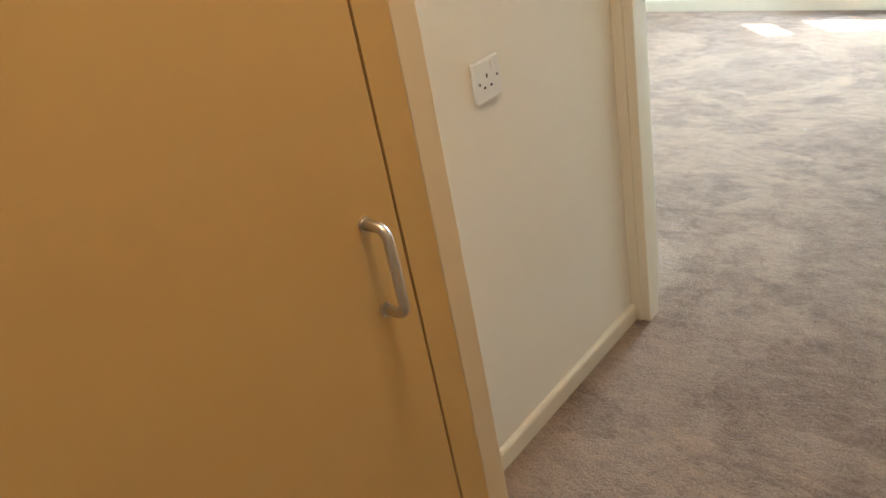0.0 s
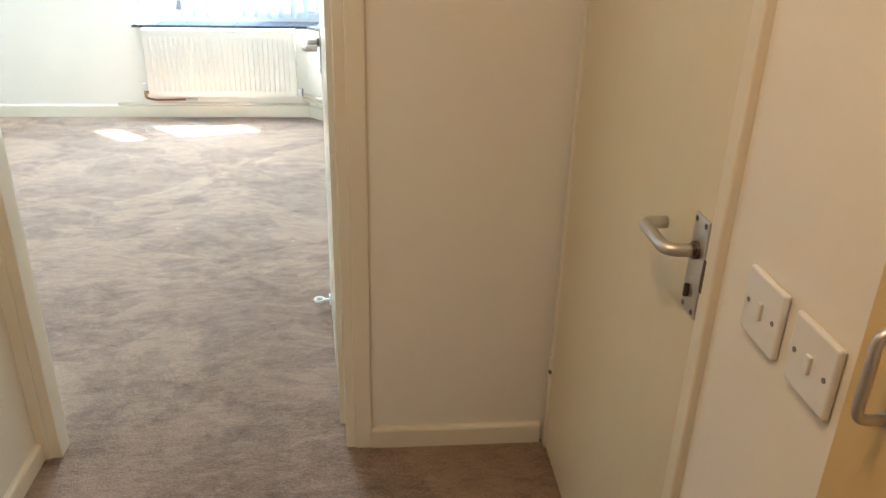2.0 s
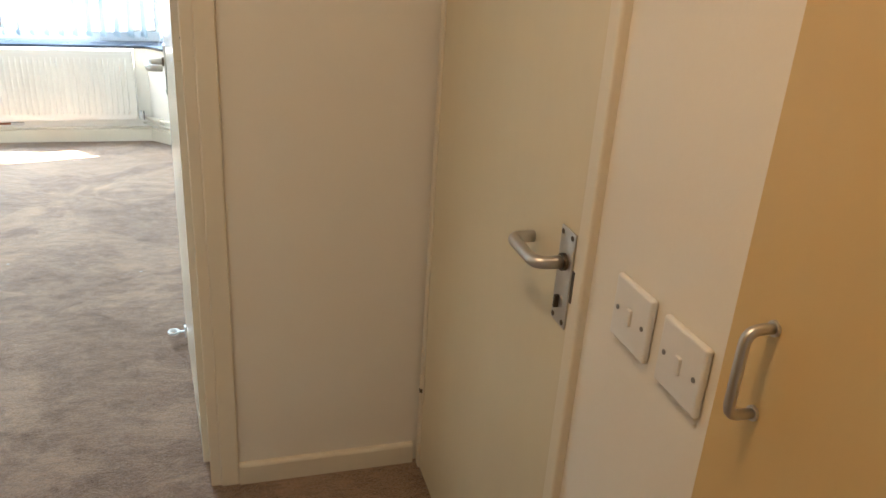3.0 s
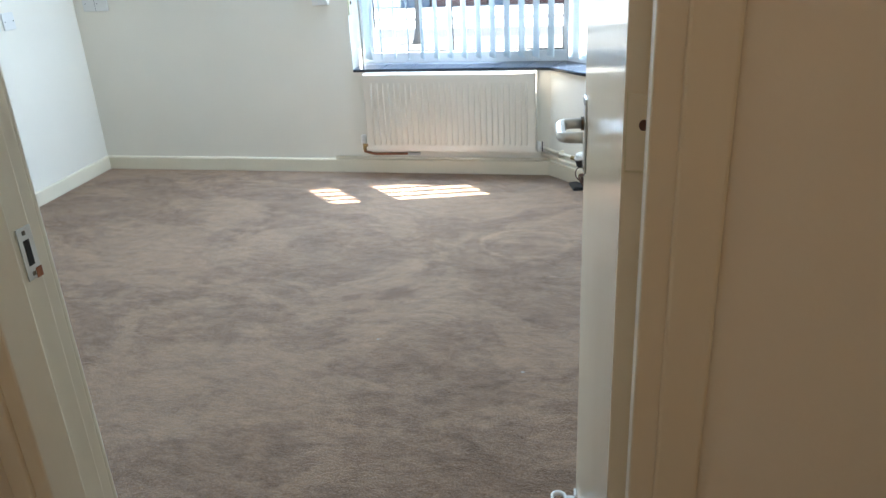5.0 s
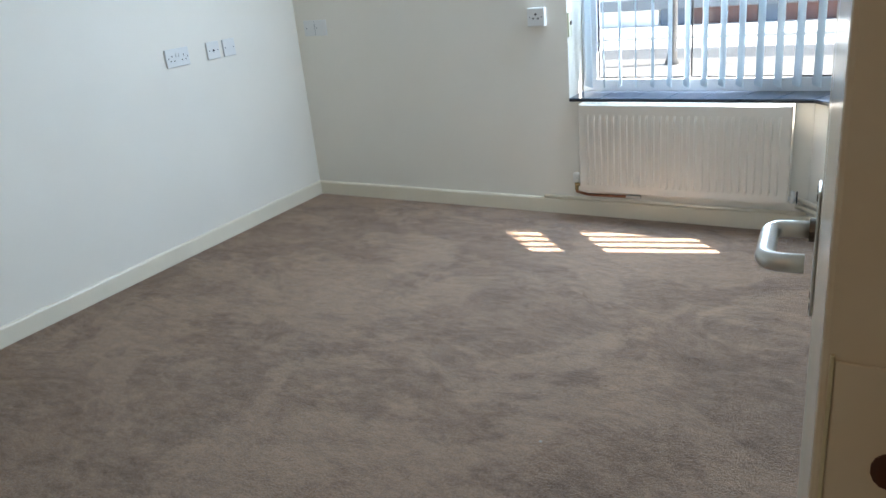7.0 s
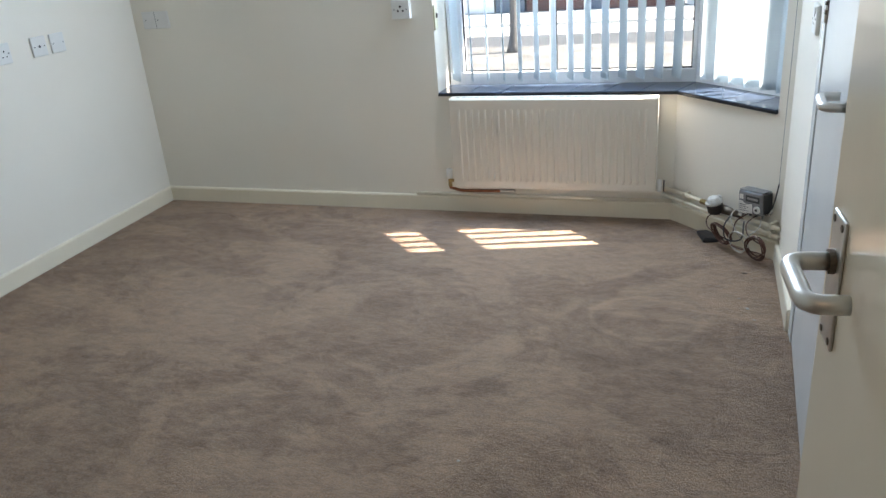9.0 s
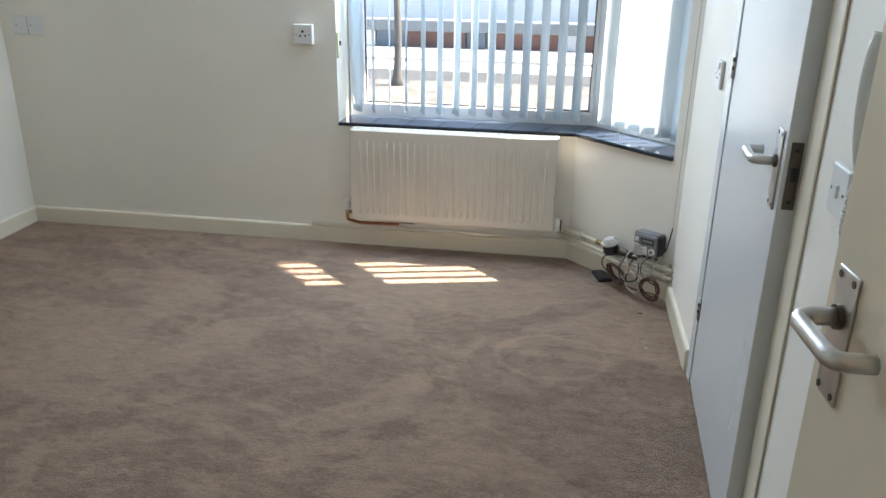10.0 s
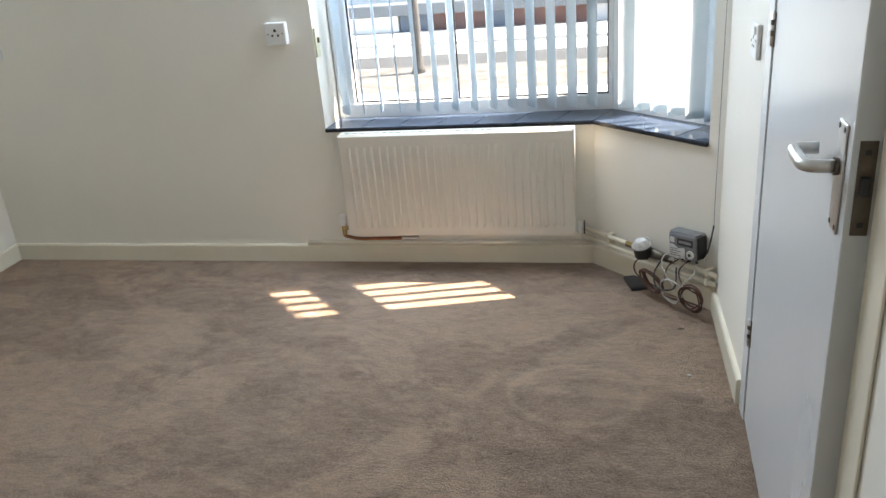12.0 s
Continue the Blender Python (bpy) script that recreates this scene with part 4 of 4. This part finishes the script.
part("rim", box(-0.058, 0.058, -0.052, -0.006, 0.0965, 0.0990, 0.001), GREY_PLASTIC, meter)
for x in (-0.030, 0.0, 0.030):
    part("cable_gland", disc(0.006, -0.016, 0.002, 10, x=x, y=-0.020), BLACK_PLASTIC, meter)


def wire(name, points, radius, mat, label, steps=8):
    ob = part(name, tube(smooth_path(points, steps), radius, 7), mat, None, "", True)
    return tagged(ob, label, "cable")


def on_bay(s, d, z):
    return BAY @ Vector((s, d, z))


def coil(s, d, z, rs, rz, turns, tilt, loose, seed):
    """Points of a hand-wound bundle hanging parallel to the splayed wall."""
    rng = random.Random(seed)
    out, c, k = [], math.cos(radians(tilt)), math.sin(radians(tilt))
    for turn in range(turns):
        ds, dz, grow = rng.uniform(-loose, loose), rng.uniform(-loose, loose), rng.uniform(0.88, 1.08)
        for i in range(9):
            a = 2 * math.pi * i / 9
            u, w = rs * grow * math.cos(a), rz * grow * math.sin(a)
            out.append(on_bay(s + ds + u * c - w * k, d - 0.0035 * turn + 0.003 * math.sin(a * 2), max(0.006, z + dz + u * k + w * c)))
    return out


wire("cable_coil", [on_bay(0.330, -0.050, 0.128), on_bay(0.300, -0.070, 0.122), on_bay(0.289, -0.080, 0.098), on_bay(0.305, -0.085, 0.072), on_bay(0.350, -0.085, 0.058)] + coil(0.386, -0.080, 0.068, 0.052, 0.027, 7, -28, 0.007, 3) + [on_bay(0.440, -0.09, 0.085), on_bay(0.430, -0.06, 0.130), on_bay(0.465, -0.035, 0.168)], 0.0028, BROWN_WIRE, "wound bundle of brown sensor cable hanging below the meter", 4)
wire("cable_coil", [on_bay(0.492, -0.024, 0.162), on_bay(0.478, -0.055, 0.130), on_bay(0.520, -0.085, 0.100)] + coil(0.570, -0.094, 0.068, 0.046, 0.045, 5, 20, 0.006, 8) + [on_bay(0.530, -0.10, 0.045), on_bay(0.470, -0.10, 0.038), on_bay(0.430, -0.095, 0.046)], 0.0027, BROWN_WIRE, "round loops of brown cable standing on the carpet", 4)
wire("cable_coil", [on_bay(0.452, -0.022, 0.165), on_bay(0.418, -0.060, 0.175), on_bay(0.430, -0.085, 0.130)] + coil(0.478, -0.098, 0.064, 0.046, 0.038, 2, -10, 0.006, 5) + [on_bay(0.520, -0.09, 0.095), on_bay(0.545, -0.06, 0.135), on_bay(0.522, -0.025, 0.165)], 0.0024, WHITE_WIRE, "loose white cable looped below the meter", 4)
wire("cable", [on_bay(0.400, -0.055, 0.150), on_bay(0.405, -0.100, 0.110), on_bay(0.440, -0.120, 0.070), on_bay(0.500, -0.105, 0.085), on_bay(0.470, -0.06, 0.14)], 0.0032, BLACK_PLASTIC, "short black lead between the meters", 8)
wire("cable", [on_bay(BAY_LONG - 0.010, -0.012, 1.60), on_bay(BAY_LONG - 0.012, -0.012, 1.0), on_bay(BAY_LONG - 0.012, -0.014, 0.60), on_bay(BAY_LONG - 0.012, -0.016, 0.42), on_bay(BAY_LONG - 0.008, -0.020, 0.31)], 0.0010, GREY_PLASTIC, "thin grey wire down the corner", 6)
wire("cable", [on_bay(BAY_LONG - 0.008, -0.020, 0.318), on_bay(BAY_LONG - 0.016, -0.024, 0.255), on_bay(BAY_LONG - 0.028, -0.030, 0.190)], 0.0028, BLACK_PLASTIC, "short black cable end by the corner", 6)
wire("cable", [on_bay(BAY_LONG - 0.058, -0.030, 0.195), on_bay(BAY_LONG - 0.030, -0.040, 0.190), on_bay(BAY_LONG - 0.018, -0.030, 0.215)], 0.0024, WHITE_WIRE, "short white lead from the meter", 6)

puck = thing("plug_adapter", pose(-0.404, 4.972, 0.0, 0, 0, -74), "flat black plastic box lying on the carpet", "adapter")
part("body", box(-0.055, 0.055, -0.032, 0.032, 0.0004, 0.016, 0.004, 3), BLACK_PLASTIC, puck)
part("lid", box(-0.048, 0.048, -0.026, 0.026, 0.016, 0.019, 0.0015), BLACK_PLASTIC, puck)

random.seed(11)
for x, y, r in ((-0.265, 4.32, 0.006), (-0.245, 4.24, 0.004), (-0.29, 4.40, 0.003), (-0.50, 3.15, 0.005), (-1.02, 3.3, 0.004)):
    bm = bmesh.new()
    bmesh.ops.create_icosphere(bm, subdivisions=1, radius=r)
    for v in bm.verts:
        v.co = Vector((v.co.x * random.uniform(0.8, 1.5), v.co.y * random.uniform(0.7, 1.2), max(0.0, v.co.z * 0.7 + r * 0.4)))
    crumb = tagged(part("plaster_crumb", bm, DEBRIS), "small white plaster crumb on the carpet", "debris", "crumbs on the carpet")
    crumb.location = (x, y, 0.0005)
leaf_bit = bmesh.new()
bmesh.ops.create_icosphere(leaf_bit, subdivisions=1, radius=0.008)
for v in leaf_bit.verts:
    v.co = Vector((v.co.x * 1.6, v.co.y * 0.6, max(0, v.co.z * 0.3 + 0.002)))
tagged(part("wood_chip", leaf_bit, BRONZE), "small brown wood chip on the carpet", "debris").location = (-0.265, 4.62, 0.0005)


# ---- outside ----
ASPHALT = material("grey_asphalt", (0.062, 0.064, 0.07), 0.95, vary=0.15, scale=0.8, fine=40, bump=0.3, distance=0.006)
PAVING = material("pale_concrete_paving", (0.50, 0.49, 0.47), 0.85, vary=0.1, scale=0.9, fine=30, bump=0.3, distance=0.005)
DRY_GRASS = material("dry_verge", (0.17, 0.163, 0.158), 0.95, vary=0.25, scale=5, fine=30, bump=0.8, distance=0.02, tint=(0.08, 0.07, 0.06))
BRICK = material("dark_red_brick", (0.15, 0.075, 0.065), 0.85, vary=0.2, scale=3, fine=30, bump=0.4, distance=0.006, per_object=0.15)
RENDER_GREY = material("pale_grey_rendered_wall", (0.55, 0.57, 0.60), 0.85, vary=0.08, scale=1, fine=20, bump=0.3)
BARK = material("grey_brown_bark", (0.13, 0.12, 0.115), 0.9, vary=0.25, scale=14, fine=60, bump=0.7, distance=0.01, stretch=(1, 1, 0.3))
LEAF = material("green_leaf", (0.075, 0.11, 0.035), 0.6, vary=0.2, scale=3, fine=20, bump=0.0)
CAR_PAINT = material("white_car_paint", (0.70, 0.72, 0.74), 0.2, vary=0.03, scale=2, coat=0.6, bump=0.0)
DARK_GLASS = material("dark_glass", (0.02, 0.025, 0.03), 0.08, vary=0.1, bump=0.0)
RUBBER = material("tyre_rubber", (0.02, 0.02, 0.02), 0.8, vary=0.1)
G = -0.15
structure("ground", prism([(-300, YW + DEEP + 0.001), (300, YW + DEEP + 0.001), (300, 400), (-300, 400)], G - 0.5, G - 0.06), DRY_GRASS, "dry grass verge beside the street", "ground")
structure("pavement_near", prism([(-60, YW + DEEP + 0.01), (60, YW + DEEP + 0.01), (60, 9.9), (-60, 9.9)], G - 0.06, G), PAVING, "pale concrete path in front of the window", "pavement")
structure("verge", prism([(-60, 9.9), (60, 9.9), (60, 11.6), (-60, 11.6)], G - 0.06, G - 0.004), DRY_GRASS, "dry verge with fallen leaves", "verge")
structure("road", prism([(-60, 11.6), (60, 11.6), (60, 12.75), (-60, 12.75)], G - 0.06, G - 0.03), ASPHALT, "grey asphalt road in the sun", "road")
structure("parking_strip", prism([(-60, 12.75), (60, 12.75), (60, 13.75), (-60, 13.75)], G - 0.06, G - 0.026), PAVING, "pale concrete parking strip beside the road", "parking strip")
structure("kerb", prism([(-60, 13.75), (60, 13.75), (60, 13.88), (-60, 13.88)], G - 0.06, G + 0.02, 0.008), PAVING, "pale concrete kerb", "kerb")
structure("pavement_far", prism([(-60, 13.88), (60, 13.88), (60, 21.9), (-60, 21.9)], G - 0.06, G + 0.012), PAVING, "pale concrete pavement across the road", "pavement")


RENDER_WHITE = material("white_rendered_wall", (0.78, 0.78, 0.77), 0.85, vary=0.06, scale=1, fine=20, bump=0.3)
SLATE = material("slate_blue_garage_panel", (0.10, 0.13, 0.18), 0.6, vary=0.12, scale=3, fine=30, bump=0.2)
COPING = material("weathered_grey_coping", (0.17, 0.19, 0.215), 0.85, vary=0.12, scale=2, fine=20, bump=0.3)
BASE_BAYS = [(0.0, 8.0, RENDER_WHITE, ""), (8.0, 8.55, SLATE, "slate blue panel"), (8.55, 9.6, BRICK, "dark red brick panel"), (9.6, 9.95, SLATE, "slate blue panel"),
             (9.95, 11.2, BRICK, "dark red brick panel"), (11.2, 11.55, RENDER_GREY, ""), (11.55, 12.2, BRICK, "dark red brick panel"), (12.2, 13.4, SLATE, "slate blue panel"), (13.4, 26.0, BRICK, "dark red brick panel")]


def street_house():
    low = thing("boundary_wall", pose(-12, 15.4, G + 0.012), "low brick and slate boundary wall with a grey coping", "wall")
    for x0, x1, mat, label in BASE_BAYS:
        part("base_panel", box(x0, x1 - 0.03, 0, 0.3, 0, 0.27, 0.01), mat, low, label)
    part("coping", box(-0.1, 26.1, -0.10, 0.40, 0.27, 0.46, 0.02), COPING, low, "broad grey coping")
    b = thing("apartment_building", pose(-12, 21.9, G), "white rendered apartment building across the street", "building")
    part("wall", box(0, 26, 0.05, 8, 0, 5.6, 0.02), RENDER_WHITE, b)
    part("roof", box(-0.4, 26.4, -0.5, 8.4, 5.6, 5.85, 0.02), RENDER_GREY, b)
    for storey in (1.0, 3.5):
        for i in range(9):
            x = 1.2 + i * 2.75
            w = part("window", box(x, x + 1.7, -0.01, 0.08, storey, storey + 1.3, 0.01), UPVC, b)
            for k in range(2):
                part("pane", box(x + 0.07 + k * 0.81, x + 0.82 + k * 0.81, -0.016, -0.009, storey + 0.07, storey + 1.23), DARK_GLASS, w)
    return b


street_house()


def tree(m, label, high=5.5, girth=0.05, crown_at=3.0, crown_r=1.4, seed=1):
    rng = random.Random(seed)
    t = thing("street_tree", m, label, "tree")
    trunk = smooth_path([(0, 0, -0.02), (0.02, 0.0, 0.5), (0.0, 0.03, 1.5), (0.05, 0.0, crown_at), (0.0, 0.05, high - 0.5)], 5)
    radii = [girth * (1.7 if i == 0 else 1.25 if i == 1 else 1) * (1 - 0.75 * i / len(trunk)) + 0.004 for i in range(len(trunk))]
    bm = tube(trunk, radii, 10)
    tips = []
    for k in range(14):
        z = rng.uniform(crown_at - 0.3, high - 0.8)
        a = rng.uniform(0, 6.283)
        r = crown_r * rng.uniform(0.5, 1.0)
        start = Vector((0.03, 0.02, z))
        end = start + Vector((math.cos(a) * r, math.sin(a) * r, rng.uniform(0.3, 0.9)))
        mid = start.lerp(end, 0.5) + Vector((0, 0, 0.12))
        tube([start, mid, end], [girth * 0.45, girth * 0.28, 0.006], 6, bm)
        tips += [start.lerp(end, f) for f in (0.4, 0.6, 0.8, 1.0)]
    part("trunk", bm, BARK, t, smooth=True)
    leaves = bmesh.new()
    for tip in tips:
        for _ in range(26):
            c = tip + Vector((rng.gauss(0, 0.22), rng.gauss(0, 0.22), rng.gauss(0, 0.18)))
            u = Vector((rng.gauss(0, 1), rng.gauss(0, 1), rng.gauss(0, 0.5))).normalized()
            v = u.orthogonal().normalized()
            s = rng.uniform(0.035, 0.06)
            leaves.faces.new([leaves.verts.new(c + u * s), leaves.verts.new(c + v * s * 0.5), leaves.verts.new(c - u * s), leaves.verts.new(c - v * s * 0.5)])
    part("crown", leaves, LEAF, t)
    return t


tree(pose(-2.70, 11.15, G), "slender street tree on the dry verge", girth=0.050)

# unseen canopy over the windows outside, outline cut to shape the sun patches
structure("canopy", prism([(-9, YW + DEEP), outer_corner, bay_end_out, (0.68, bay_end_out[1]), (-0.27, 5.90), (-9, 5.90)], 2.5, 2.62), RENDER_GREY, "unseen grey concrete canopy, added to trim the sun on the bay window", "canopy")
